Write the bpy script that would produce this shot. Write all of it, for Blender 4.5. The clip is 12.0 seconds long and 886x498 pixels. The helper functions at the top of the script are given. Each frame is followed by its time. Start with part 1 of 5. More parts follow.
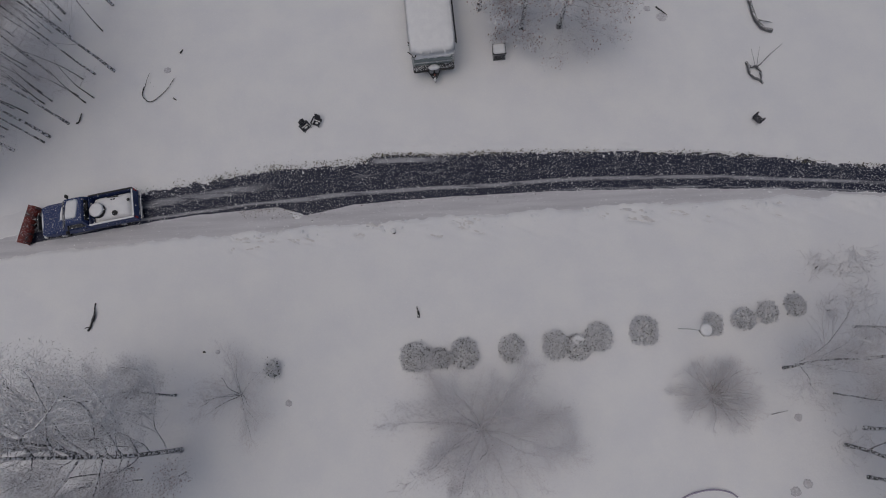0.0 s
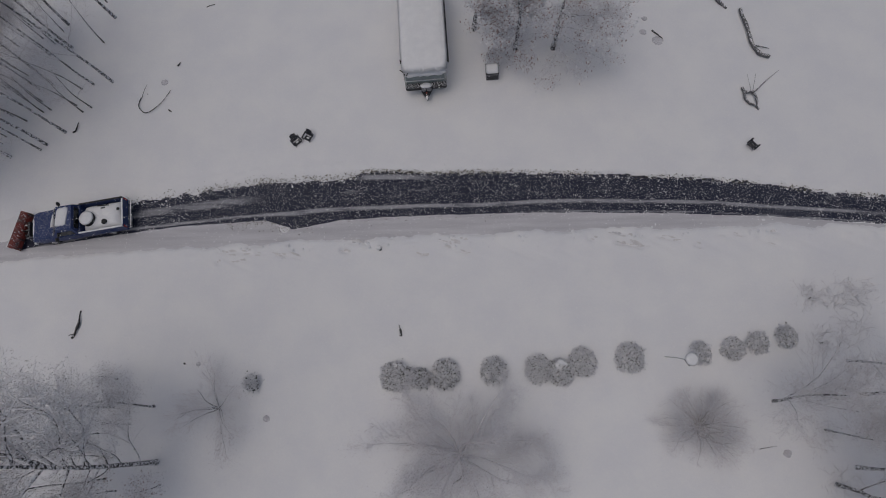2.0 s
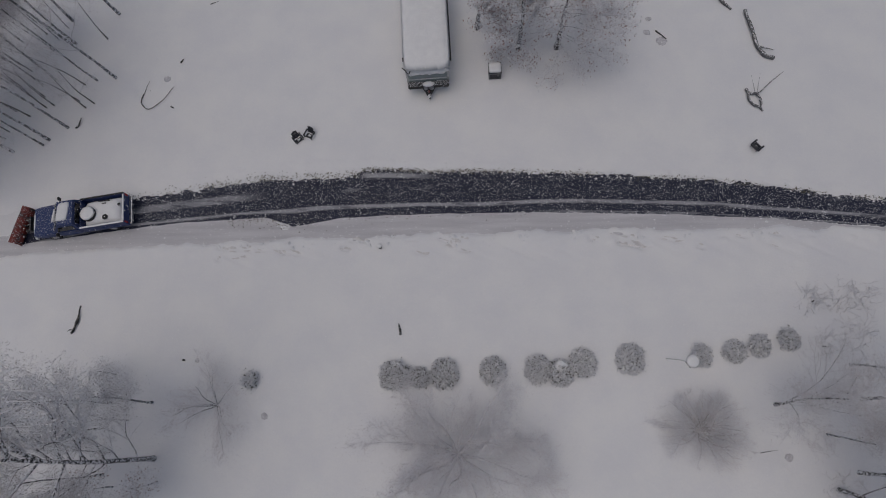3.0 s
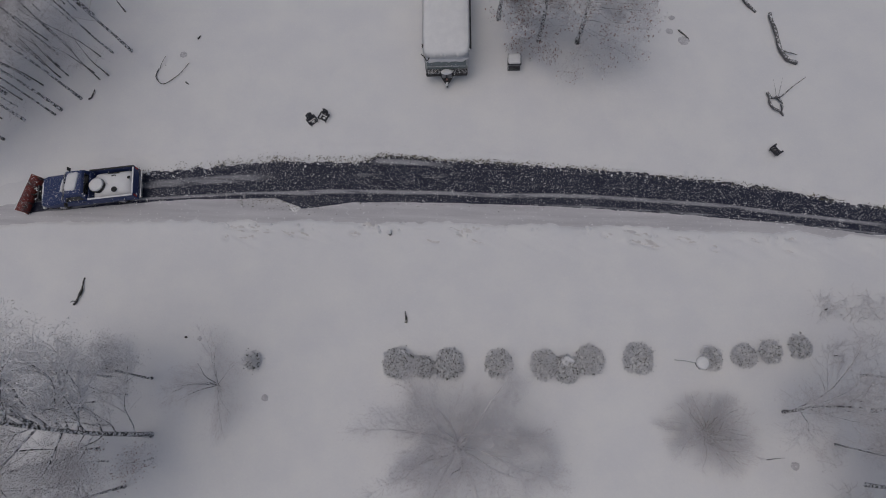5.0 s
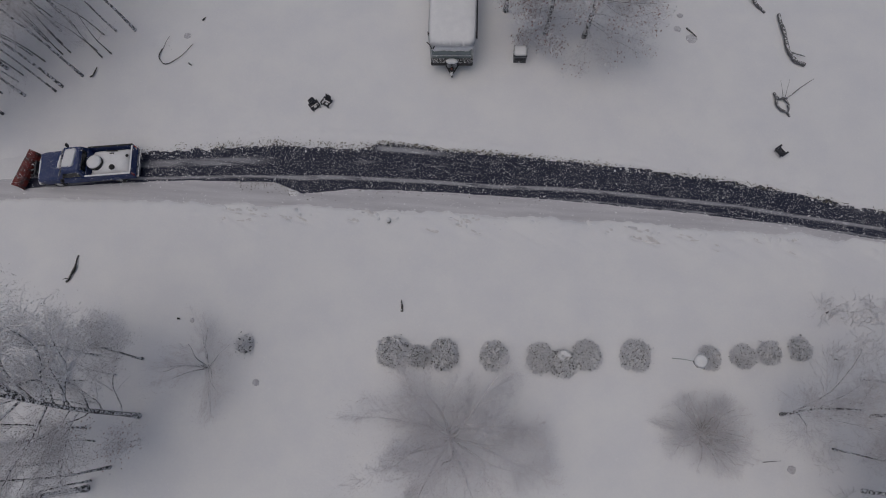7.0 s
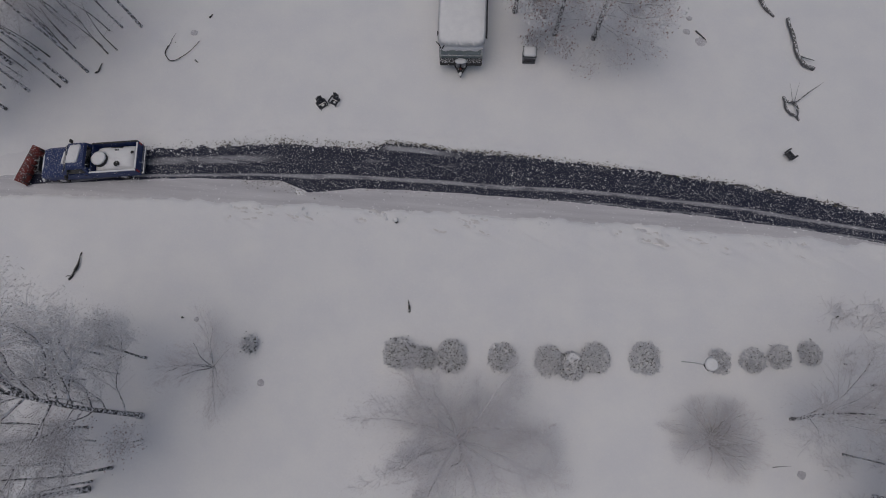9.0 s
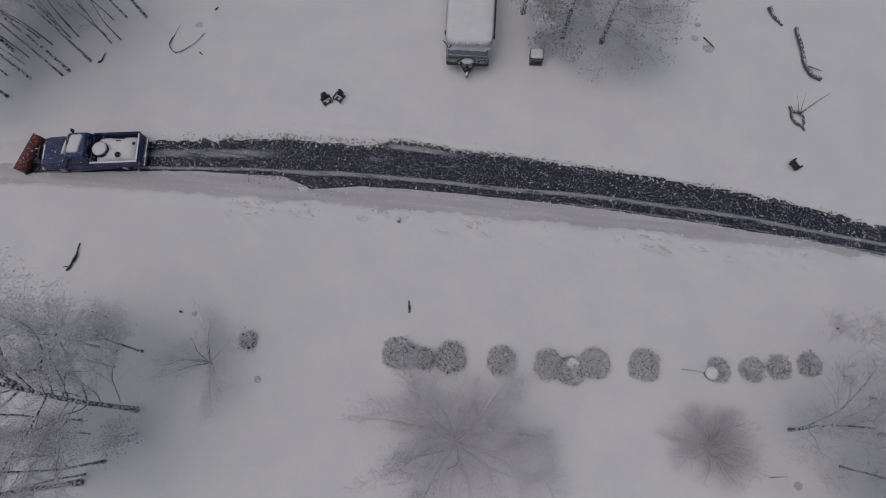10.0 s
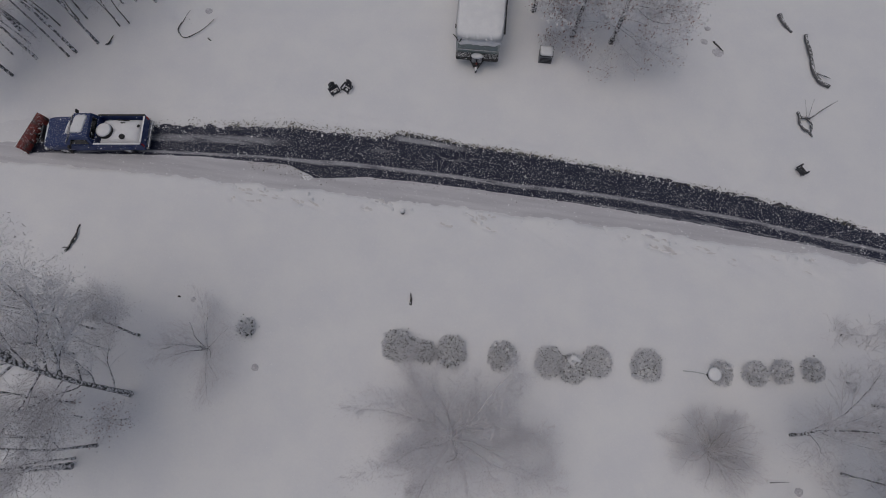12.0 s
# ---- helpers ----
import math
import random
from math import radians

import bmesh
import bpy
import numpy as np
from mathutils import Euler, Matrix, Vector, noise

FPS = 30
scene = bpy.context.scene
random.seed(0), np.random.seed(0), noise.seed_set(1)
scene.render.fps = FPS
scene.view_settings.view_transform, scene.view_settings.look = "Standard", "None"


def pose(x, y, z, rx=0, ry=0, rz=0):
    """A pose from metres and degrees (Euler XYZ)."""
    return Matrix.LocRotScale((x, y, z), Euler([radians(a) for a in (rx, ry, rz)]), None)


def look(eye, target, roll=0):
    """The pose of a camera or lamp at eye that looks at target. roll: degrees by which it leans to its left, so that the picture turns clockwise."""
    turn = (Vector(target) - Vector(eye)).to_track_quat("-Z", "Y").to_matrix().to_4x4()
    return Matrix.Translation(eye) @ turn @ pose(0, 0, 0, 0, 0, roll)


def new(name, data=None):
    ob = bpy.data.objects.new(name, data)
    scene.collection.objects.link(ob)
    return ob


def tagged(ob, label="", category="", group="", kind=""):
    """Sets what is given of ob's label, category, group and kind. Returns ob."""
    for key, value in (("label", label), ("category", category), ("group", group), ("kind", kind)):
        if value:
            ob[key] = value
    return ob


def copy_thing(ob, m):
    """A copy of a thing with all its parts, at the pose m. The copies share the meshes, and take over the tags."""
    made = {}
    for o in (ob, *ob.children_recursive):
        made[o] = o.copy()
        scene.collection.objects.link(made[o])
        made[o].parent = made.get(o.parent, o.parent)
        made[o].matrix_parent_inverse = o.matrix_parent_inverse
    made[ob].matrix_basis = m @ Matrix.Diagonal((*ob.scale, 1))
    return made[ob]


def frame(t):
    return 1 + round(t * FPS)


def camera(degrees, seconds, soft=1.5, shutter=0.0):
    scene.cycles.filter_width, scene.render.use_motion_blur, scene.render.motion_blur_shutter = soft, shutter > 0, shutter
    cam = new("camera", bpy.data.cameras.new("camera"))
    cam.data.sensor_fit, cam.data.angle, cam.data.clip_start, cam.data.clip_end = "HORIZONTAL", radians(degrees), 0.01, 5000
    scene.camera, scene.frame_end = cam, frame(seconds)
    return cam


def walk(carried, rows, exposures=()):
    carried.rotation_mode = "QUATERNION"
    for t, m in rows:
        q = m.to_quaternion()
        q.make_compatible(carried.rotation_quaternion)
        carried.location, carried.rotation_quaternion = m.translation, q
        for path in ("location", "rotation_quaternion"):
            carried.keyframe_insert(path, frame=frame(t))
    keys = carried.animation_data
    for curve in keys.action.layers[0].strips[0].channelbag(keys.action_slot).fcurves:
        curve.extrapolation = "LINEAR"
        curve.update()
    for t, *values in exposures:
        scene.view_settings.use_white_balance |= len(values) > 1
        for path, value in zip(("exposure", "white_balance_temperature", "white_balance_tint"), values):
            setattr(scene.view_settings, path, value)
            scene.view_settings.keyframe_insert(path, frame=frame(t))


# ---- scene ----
cam = camera(78.0, 12.0, soft=1.0)
EXPOSURES = ((0, -1.23, 6640, 9.0), (12, -1.23, 6640, 9.0))
PATH = [
    (0, (0.238, 0.417, 32.127), (0.183, 0.839, 30.173), -10.3),
    (0.5, (-0.509, 1.248, 32.315), (-0.563, 1.711, 30.37), -9.1),
    (1, (0.337, 1.285, 32.281), (0.266, 1.759, 30.339), -10.3),
    (1.5, (1.527, 0.704, 31.948), (1.44, 1.174, 30.006), -11.8),
    (2, (1.868, 0.608, 31.807), (1.768, 1.087, 29.868), -12.8),
    (2.5, (1.805, 0.371, 31.703), (1.698, 0.852, 29.764), -13.7),
    (3, (2.026, 0.431, 31.615), (1.914, 0.919, 29.679), -13.3),
    (5, (1.475, -0.206, 31.096), (1.359, 0.288, 29.162), -10.7),
    (5.5, (1.411, -0.533, 30.929), (1.293, -0.037, 28.995), -10.1),
    (6, (1.713, -0.625, 30.78), (1.594, -0.124, 28.847), -9.9),
    (6.5, (1.446, -0.799, 30.686), (1.328, -0.289, 28.755), -9.0),
    (7, (1.567, -0.936, 30.529), (1.451, -0.426, 28.598), -8.3),
    (9, (0.91, -1.117, 30.25), (0.806, -0.592, 28.323), -6.2),
    (9.5, (0.779, -1.055, 30.167), (0.679, -0.533, 28.239), -5.5),
    (10, (0.625, -0.981, 30.12), (0.532, -0.46, 28.191), -3.6),
    (10.5, (0.513, -1.279, 29.985), (0.421, -0.743, 28.06), -3.0),
    (11, (0.371, -1.502, 29.858), (0.288, -0.966, 27.932), -1.8),
    (11.5, (0.178, -1.62, 29.799), (0.092, -1.063, 27.88), -1.1),
    (12, (0.338, -1.752, 29.659), (0.253, -1.202, 27.738), -0.4),
]
walk(cam, [(t, look(eye, target, roll)) for t, eye, target, roll in PATH], EXPOSURES)

# ---- light ----
world = bpy.data.worlds.new("overcast_sky")
scene.world = world
world.use_nodes = True
wn = world.node_tree.nodes
sky = wn.new("ShaderNodeTexSky")
sky.sky_type = "NISHITA"
sky.sun_disc = False
sky.sun_elevation, sky.sun_rotation = radians(77), radians(248)
sky.air_density, sky.dust_density, sky.ozone_density = 1.0, 4.0, 1.0
world.node_tree.links.new(sky.outputs[0], wn["Background"].inputs[0])
wn["Background"].inputs[1].default_value = 0.12
sun = new("sun", bpy.data.lights.new("sun", "SUN"))
sun.data.energy, sun.data.angle, sun.data.color = 1.1, radians(75), (1.0, 0.97, 0.94)
sun.matrix_world = look((-10, -4, 50), (0, 0, 0))

# ---- numeric noise ----
_rng = np.random.default_rng(7)
_lattice = _rng.random((256, 256))


def value_noise(x, y, scale):
    """Smooth noise from -1 to 1 with features about `scale` metres wide."""
    x, y = np.asarray(x, float) / scale + 91.3, np.asarray(y, float) / scale + 57.7
    i, j = np.floor(x).astype(int), np.floor(y).astype(int)
    u, v = x - i, y - j
    u, v = u * u * (3 - 2 * u), v * v * (3 - 2 * v)
    a, b = _lattice[i % 256, j % 256], _lattice[(i + 1) % 256, j % 256]
    c, d = _lattice[i % 256, (j + 1) % 256], _lattice[(i + 1) % 256, (j + 1) % 256]
    return 2 * (a * (1 - u) * (1 - v) + b * u * (1 - v) + c * (1 - u) * v + d * u * v) - 1


def ramp(a, b, x):
    t = np.clip((x - a) / (b - a), 0, 1)
    return t * t * (3 - 2 * t)


# ---- materials ----
class Nodes:
    """A small helper round one node material."""

    def __init__(self, name, rough=0.6, metal=0.0):
        self.mat = bpy.data.materials.new(name)
        self.mat.use_nodes = True
        self.tree = self.mat.node_tree
        self.n, self.l = self.tree.nodes, self.tree.links
        self.bsdf = self.n["Principled BSDF"]
        self.bsdf.inputs["Roughness"].default_value = rough
        self.bsdf.inputs["Metallic"].default_value = metal

    def put(self, socket, value):
        if isinstance(value, bpy.types.NodeSocket):
            self.l.new(value, socket)
        elif isinstance(value, tuple) and len(value) == 3 and socket.type == "RGBA":
            socket.default_value = (*value, 1)
        else:
            socket.default_value = value

    def coords(self, kind="Object"):
        return self.n.new("ShaderNodeTexCoord").outputs[kind]

    def position(self):
        return self.n.new("ShaderNodeNewGeometry").outputs["Position"]

    def island(self):
        return self.n.new("ShaderNodeNewGeometry").outputs["Random Per Island"]

    def normal_z(self):
        sep = self.n.new("ShaderNodeSeparateXYZ")
        self.l.new(self.n.new("ShaderNodeNewGeometry").outputs["Normal"], sep.inputs[0])
        return sep.outputs[2]

    def noise(self, where, scale, detail=4.0, rough=0.55):
        t = self.n.new("ShaderNodeTexNoise")
        self.l.new(where, t.inputs["Vector"])
        t.inputs["Scale"].default_value, t.inputs["Detail"].default_value = scale, detail
        t.inputs["Roughness"].default_value = rough
        return t.outputs["Fac"]

    def scaled(self, where, v):
        m = self.n.new("ShaderNodeMapping")
        self.l.new(where, m.inputs["Vector"])
        m.inputs["Scale"].default_value = v
        return m.outputs[0]

    def math(self, op, a, b=0.0, clamp=False):
        m = self.n.new("ShaderNodeMath")
        m.operation, m.use_clamp = op, clamp
        self.put(m.inputs[0], a)
        self.put(m.inputs[1], b)
        return m.outputs[0]

    def step(self, value, low, high, out_low=0.0, out_high=1.0):
        m = self.n.new("ShaderNodeMapRange")
        m.interpolation_type = "SMOOTHSTEP"
        self.put(m.inputs["Value"], value)
        for key, v in (("From Min", low), ("From Max", high), ("To Min", out_low), ("To Max", out_high)):
            m.inputs[key].default_value = v
        return m.outputs[0]

    def mix(self, fac, a, b):
        m = self.n.new("ShaderNodeMix")
        m.data_type = "RGBA"
        self.put(m.inputs["Factor"], fac)
        self.put(m.inputs[6], a)
        self.put(m.inputs[7], b)
        return m.outputs[2]

    def bump(self, height, strength, distance=0.02):
        b = self.n.new("ShaderNodeBump")
        self.l.new(height, b.inputs["Height"])
        b.inputs["Strength"].default_value, b.inputs["Distance"].default_value = strength, distance
        self.l.new(b.outputs[0], self.bsdf.inputs["Normal"])

    def done(self, colour, rough=None):
        self.put(self.bsdf.inputs["Base Color"], colour)
        if rough is not None:
            self.put(self.bsdf.inputs["Roughness"], rough)
        return self.mat


def snow_material(name, low, high, scale=0.35, bump=0.35):
    m = Nodes(name, 0.65)
    p = m.position()
    broad, fine = m.noise(p, scale, 5.0), m.noise(p, 9.0, 6.0, 0.65)
    mixed = m.math("ADD", m.math("MULTIPLY", broad, 0.7), m.math("MULTIPLY", fine, 0.3))
    m.bump(m.math("ADD", fine, m.math("MULTIPLY", m.noise(p, 2.2, 5.0), 1.5)), bump, 0.03)
    m.bsdf.inputs["Subsurface Weight"].default_value = 0.0
    return m.done(m.mix(m.step(mixed, 0.3, 0.7), low, high))


snow_mat = snow_material("fresh_snow", (0.76, 0.76, 0.79), (0.83, 0.825, 0.83))
cap_mat = snow_material("snow_cap", (0.78, 0.78, 0.80), (0.85, 0.85, 0.86), 2.0, 0.25)
clod_mat = snow_material("snow_clod", (0.72, 0.72, 0.75), (0.84, 0.84, 0.85), 6.0, 0.4)


def packed_material():
    """Thin driven-over snow: greyer where the tyres pressed it, with streaks along the road."""
    m = Nodes("packed_snow", 0.6)
    p = m.position()
    streak = m.noise(m.scaled(p, (0.12, 1.6, 1.0)), 1.6, 5.0)
    grain = m.noise(p, 14.0, 5.0, 0.7)
    mixed = m.math("ADD", m.math("MULTIPLY", streak, 0.65), m.math("MULTIPLY", grain, 0.35))
    m.bump(grain, 0.4, 0.015)
    return m.done(m.mix(m.step(mixed, 0.3, 0.72), (0.47, 0.46, 0.49), (0.62, 0.61, 0.635)))


packed_mat = packed_material()
light_mat = snow_material("driven_snow", (0.735, 0.735, 0.757), (0.81, 0.805, 0.815), 0.5)


def asphalt_material():
    """Wet asphalt scraped by a plough: grit, wet sheen, snow left in long smears, grains standing in for falling
    flakes.
    """
    m = Nodes("wet_asphalt", 0.4)
    p = m.position()
    uv = m.coords("UV")
    sep = m.n.new("ShaderNodeSeparateXYZ")
    m.l.new(uv, sep.inputs[0])
    across = sep.outputs[1]
    grit = m.noise(p, 26.0, 5.0, 0.7)
    blot = m.noise(p, 0.9, 4.0)
    base = m.mix(m.step(grit, 0.35, 0.7), (0.008, 0.010, 0.027), (0.028, 0.032, 0.062))
    base = m.mix(m.step(blot, 0.45, 0.75, 0.0, 0.25), base, (0.085, 0.088, 0.11))
    # smears that the blade leaves, lengthwise
    smear = m.noise(m.scaled(p, (0.35, 3.4, 1.0)), 1.3, 4.0)
    lane = m.math("MULTIPLY", m.step(across, 0.20, 0.235), m.step(across, 0.265, 0.30, 1.0, 0.0))
    lane = m.math("MULTIPLY", lane, m.step(smear, 0.30, 0.55, 0.1, 0.75))
    lane_b = m.math("MULTIPLY", m.step(across, 0.06, 0.08), m.step(across, 0.10, 0.12, 1.0, 0.0))
    lane_b = m.math("MULTIPLY", lane_b, m.step(smear, 0.42, 0.6, 0.0, 0.6))
    lane_c = m.math("MULTIPLY", m.step(smear, 0.57, 0.74, 0.0, 0.3), m.step(across, 0.3, 0.5))
    along = m.n.new("ShaderNodeSeparateXYZ")
    m.l.new(p, along.inputs[0])
    west = m.step(along.outputs[0], -13.5, -10.5, 1.0, 0.0)
    lane_d = m.math("MULTIPLY", m.math("MULTIPLY", m.step(across, 0.48, 0.54), m.step(across, 0.63, 0.70, 1.0, 0.0)), west)
    lane_d = m.math("MULTIPLY", lane_d, m.step(smear, 0.30, 0.55, 0.1, 0.6))
    lane_b = m.math("MULTIPLY", lane_b, m.step(along.outputs[0], 4.0, 9.0))
    furrow = m.math("MULTIPLY", m.step(along.outputs[0], -5.2, -4.4), m.step(along.outputs[0], -2.6, 0.4, 1.0, 0.0))
    lane_e = m.math("MULTIPLY", m.math("MULTIPLY", m.step(across, 0.74, 0.78), m.step(across, 0.82, 0.87, 1.0, 0.0)), furrow)
    lane_d = m.math("MAXIMUM", lane_d, m.math("MULTIPLY", lane_e, m.step(smear, 0.25, 0.5, 0.2, 0.8)))
    left = m.math("MAXIMUM", m.math("MAXIMUM", lane, lane_b), m.math("MAXIMUM", lane_c, lane_d))
    base = m.mix(left, base, (0.42, 0.42, 0.45))
    # grains that stand in for flakes falling above the lane
    v = m.n.new("ShaderNodeTexVoronoi")
    m.l.new(p, v.inputs["Vector"])
    v.inputs["Scale"].default_value = 13.0
    spot = m.step(m.math("ADD", v.outputs["Distance"], m.math("MULTIPLY", m.noise(p, 1.7, 5.0, 0.8), 0.25)), 0.22, 0.40, 1.0, 0.0)
    pick = m.step(m.noise(p, 5.0, 6.0, 0.8), 0.40, 0.56)
    base = m.mix(m.math("MULTIPLY", m.math("MULTIPLY", spot, pick), 0.8), base, (0.7, 0.7, 0.73))
    m.bump(grit, 0.5, 0.01)
    m.bsdf.inputs["Specular IOR Level"].default_value = 0.3
    return m.done(base, m.step(blot, 0.35, 0.65, 0.35, 0.7))


asphalt_mat = asphalt_material()


def bark_material(name, dark, light, snow_low, snow_high, patch=0.0, scale=11.0, up=0.55):
    """Bark with snow lying on what faces up and clinging in patches."""
    m = Nodes(name, 0.85)
    p = m.position()
    wood = m.mix(m.noise(m.scaled(p, (1, 1, 0.25)), 14.0, 4.0), dark, light)
    ragged = m.noise(p, scale, 4.0, 0.7)
    lie = m.math("ADD", m.math("MULTIPLY", m.normal_z(), up), m.math("MULTIPLY", m.math("SUBTRACT", ragged, 0.5), 1.9))
    fac = m.step(m.math("ADD", lie, patch), snow_low, snow_high)
    m.bump(m.noise(p, 30.0, 3.0), 0.5, 0.01)
    return m.done(m.mix(fac, wood, (0.74, 0.74, 0.77)))


trunk_mat = bark_material("snowy_bark", (0.018, 0.017, 0.018), (0.075, 0.07, 0.068), 0.02, 0.08, 0.05, 6.5)
limb_mat = bark_material("snowy_limb", (0.05, 0.047, 0.045), (0.13, 0.12, 0.115), 0.06, 0.30, 0.0)
twig_mat = bark_material("frosted_twig", (0.20, 0.185, 0.185), (0.34, 0.32, 0.32), 0.10, 0.75, 0.0)
grey_mound_mat = bark_material("thinly_snowed_grey_mound", (0.42, 0.405, 0.44), (0.56, 0.545, 0.57), 0.30, 1.0, 0.0, 7.0)
log_mat = bark_material("rotten_log", (0.05, 0.05, 0.058), (0.18, 0.18, 0.185), 0.47, 0.66, 0.0, 9.0)
# bark colour lightened to carry the haze over the wood's corner
hazed_bark_mat = bark_material("forest_bark_with_haze", (0.045, 0.045, 0.05), (0.15, 0.148, 0.15), 0.02, 0.12, 0.04, 6.5)
flecked_mat = bark_material("dark_limb_flecked_with_snow", (0.018, 0.018, 0.02), (0.075, 0.07, 0.068), -0.04, 0.12, 0.0, 10.0, 0.22)
mottled_mat = bark_material("mottled_snowy_bark", (0.018, 0.017, 0.018), (0.07, 0.066, 0.064), -0.04, 0.06, 0.0, 8.0, 0.12)
wood_mat = bark_material("dead_wood", (0.016, 0.016, 0.018), (0.055, 0.052, 0.05), 0.62, 0.72)


def leaf_material(name, dark, light, snowy):
    """Small leaves, each its own tone; a share of them carries snow."""
    m = Nodes(name, 0.7)
    isl = m.island()
    own = m.math("FRACT", m.math("MULTIPLY", isl, 37.0))
    leaf = m.mix(own, dark, light)
    fac = m.step(m.math("ADD", isl, m.math("MULTIPLY", m.math("SUBTRACT", m.noise(m.position(), 3.0, 3.0), 0.5), 0.6)), 1 - snowy - 0.05, 1 - snowy + 0.05)
    return m.done(m.mix(fac, leaf, (0.72, 0.72, 0.75)))


shrub_mat = leaf_material("clipped_evergreen", (0.25, 0.247, 0.244), (0.43, 0.426, 0.42), 0.87)


def core_material():
    """The inside of a clipped shrub: dark sprigs with snow sifted between them."""
    m = Nodes("evergreen_inside", 0.8)
    p = m.position()
    fine = m.noise(p, 22.0, 4.0, 0.7)
    green = m.mix(m.noise(p, 60.0, 2.0), (0.32, 0.316, 0.314), (0.46, 0.455, 0.45))
    m.bump(fine, 0.8, 0.03)
    return m.done(m.mix(m.step(m.math("ADD", fine, m.math("MULTIPLY", m.noise(p, 2.5, 2.0), 0.3)), 0.50, 0.68), green, (0.7, 0.7, 0.73)))


core_mat = core_material()
frost_mat = bark_material("hoarfrost", (0.50, 0.468, 0.475), (0.66, 0.63, 0.635), -0.1, 0.6, 0.0)
# hoarfrost copied in a lighter colour to offset shade inside the lawn crowns
lit_frost_mat = bark_material("lightened_hoarfrost", (0.62, 0.572, 0.575), (0.76, 0.712, 0.715), -0.1, 0.6, 0.0)
twig_pale_mat = bark_material("heavily_frosted_twig", (0.34, 0.312, 0.315), (0.52, 0.49, 0.49), -0.1, 0.6, 0.0)
oak_mat = leaf_material("withered_leaves", (0.25, 0.165, 0.15), (0.50, 0.38, 0.36), 0.64)


def painted(name, colour, rough=0.35, metal=0.0, snow=0.0, scale=9.0, wear=0.12):
    """Paint, rubber or metal with faint dirt and, where asked, snow grains on what faces up."""
    m = Nodes(name, rough, metal)
    p = m.coords()
    dirt = m.noise(p, 3.0, 5.0)
    base = m.mix(m.step(dirt, 0.4, 0.75, 0.0, 1.0), colour, tuple(c * (1 - wear) + 0.05 * wear for c in colour))
    if snow:
        v = m.noise(p, scale, 6.0, 0.8)
        fac = m.math("MULTIPLY", m.step(v, 0.72 - snow, 0.80 - snow), m.step(m.normal_z(), 0.15, 0.6))
        base = m.mix(fac, base, (0.74, 0.74, 0.77))
    m.bump(m.noise(p, 40.0, 2.0), 0.08, 0.004)
    return m.done(base, m.step(dirt, 0.3, 0.7, rough, min(1.0, rough + 0.2)))


blue_mat = painted("blue_paint", (0.008, 0.028, 0.125), 0.4, 0.0, 0.165, 15.0)
black_mat = painted("black_plastic", (0.018, 0.018, 0.02), 0.5, 0.0, 0.10)
steel_mat = painted("dark_steel", (0.06, 0.06, 0.065), 0.45, 0.6, 0.16)
chrome_mat = painted("chrome", (0.55, 0.56, 0.58), 0.2, 0.9)
tyre_mat = painted("tyre_rubber", (0.02, 0.02, 0.021), 0.8, 0.0, 0.08)
red_mat = painted("red_plough_paint", (0.21, 0.032, 0.024), 0.45, 0.0, 0.17, 12.0, 0.85)
lamp_red_mat = painted("red_lens", (0.35, 0.01, 0.01), 0.2)
lamp_mat = painted("headlight_lens", (0.6, 0.6, 0.62), 0.15)
trailer_mat = painted("trailer_shell", (0.52, 0.53, 0.53), 0.45, 0.0, 0.0, 5.0, 0.3)
green_mat = painted("grey_green_panel", (0.24, 0.28, 0.28), 0.4, 0.0, 0.31, 15.0)
snowy_black_mat = painted("black_plastic_flecked_with_snow", (0.018, 0.018, 0.02), 0.5, 0.0, 0.22, 14.0)
grey_mat = painted("weathered_grey_plastic", (0.25, 0.25, 0.265), 0.6, 0.0, 0.12)
mauve_mat = painted("faded_mauve_plastic", (0.36, 0.32, 0.42), 0.5, 0.0, 0.10)
chair_mat = painted("dark_chair_plastic", (0.022, 0.024, 0.034), 0.5, 0.0, 0.13, 10.0)


def glass_material():
    m = Nodes("dark_glass", 0.06)
    p = m.coords()
    v = m.noise(p, 5.0, 5.0, 0.7)
    fac = m.math("MULTIPLY", m.step(v, 0.50, 0.6, 0.0, 0.8), m.step(m.normal_z(), 0.2, 0.5))
    return m.done(m.mix(fac, (0.02, 0.022, 0.025), (0.7, 0.7, 0.73)), m.step(v, 0.5, 0.6, 0.06, 0.6))


glass_mat = glass_material()


# ---- mesh helpers ----
def thing(name, where, label, category, group="", kind="", turn=0.0):
    ob = new(name)
    ob.empty_display_size = 0.2
    ob.matrix_basis = pose(*where, 0, 0, turn)
    return tagged(ob, label, category, group, kind)


def link_mesh(name, me, material, parent=None, label="", smooth=False):
    me.materials.append(material)
    if smooth:
        me.polygons.foreach_set("use_smooth", [True] * len(me.polygons))
    ob = new(name, me)
    ob.parent = parent
    if label:
        ob["label"] = label
    return ob


def part(name, bm, material, parent=None, label="", smooth=False):
    me = bpy.data.meshes.new(name)
    bm.to_mesh(me)
    bm.free()
    return link_mesh(name, me, material, parent, label, smooth)


def raw(name, verts, faces, material, parent=None, label="", smooth=False):
    me = bpy.data.meshes.new(name)
    me.from_pydata(verts, [], faces)
    me.update()
    return link_mesh(name, me, material, parent, label, smooth)


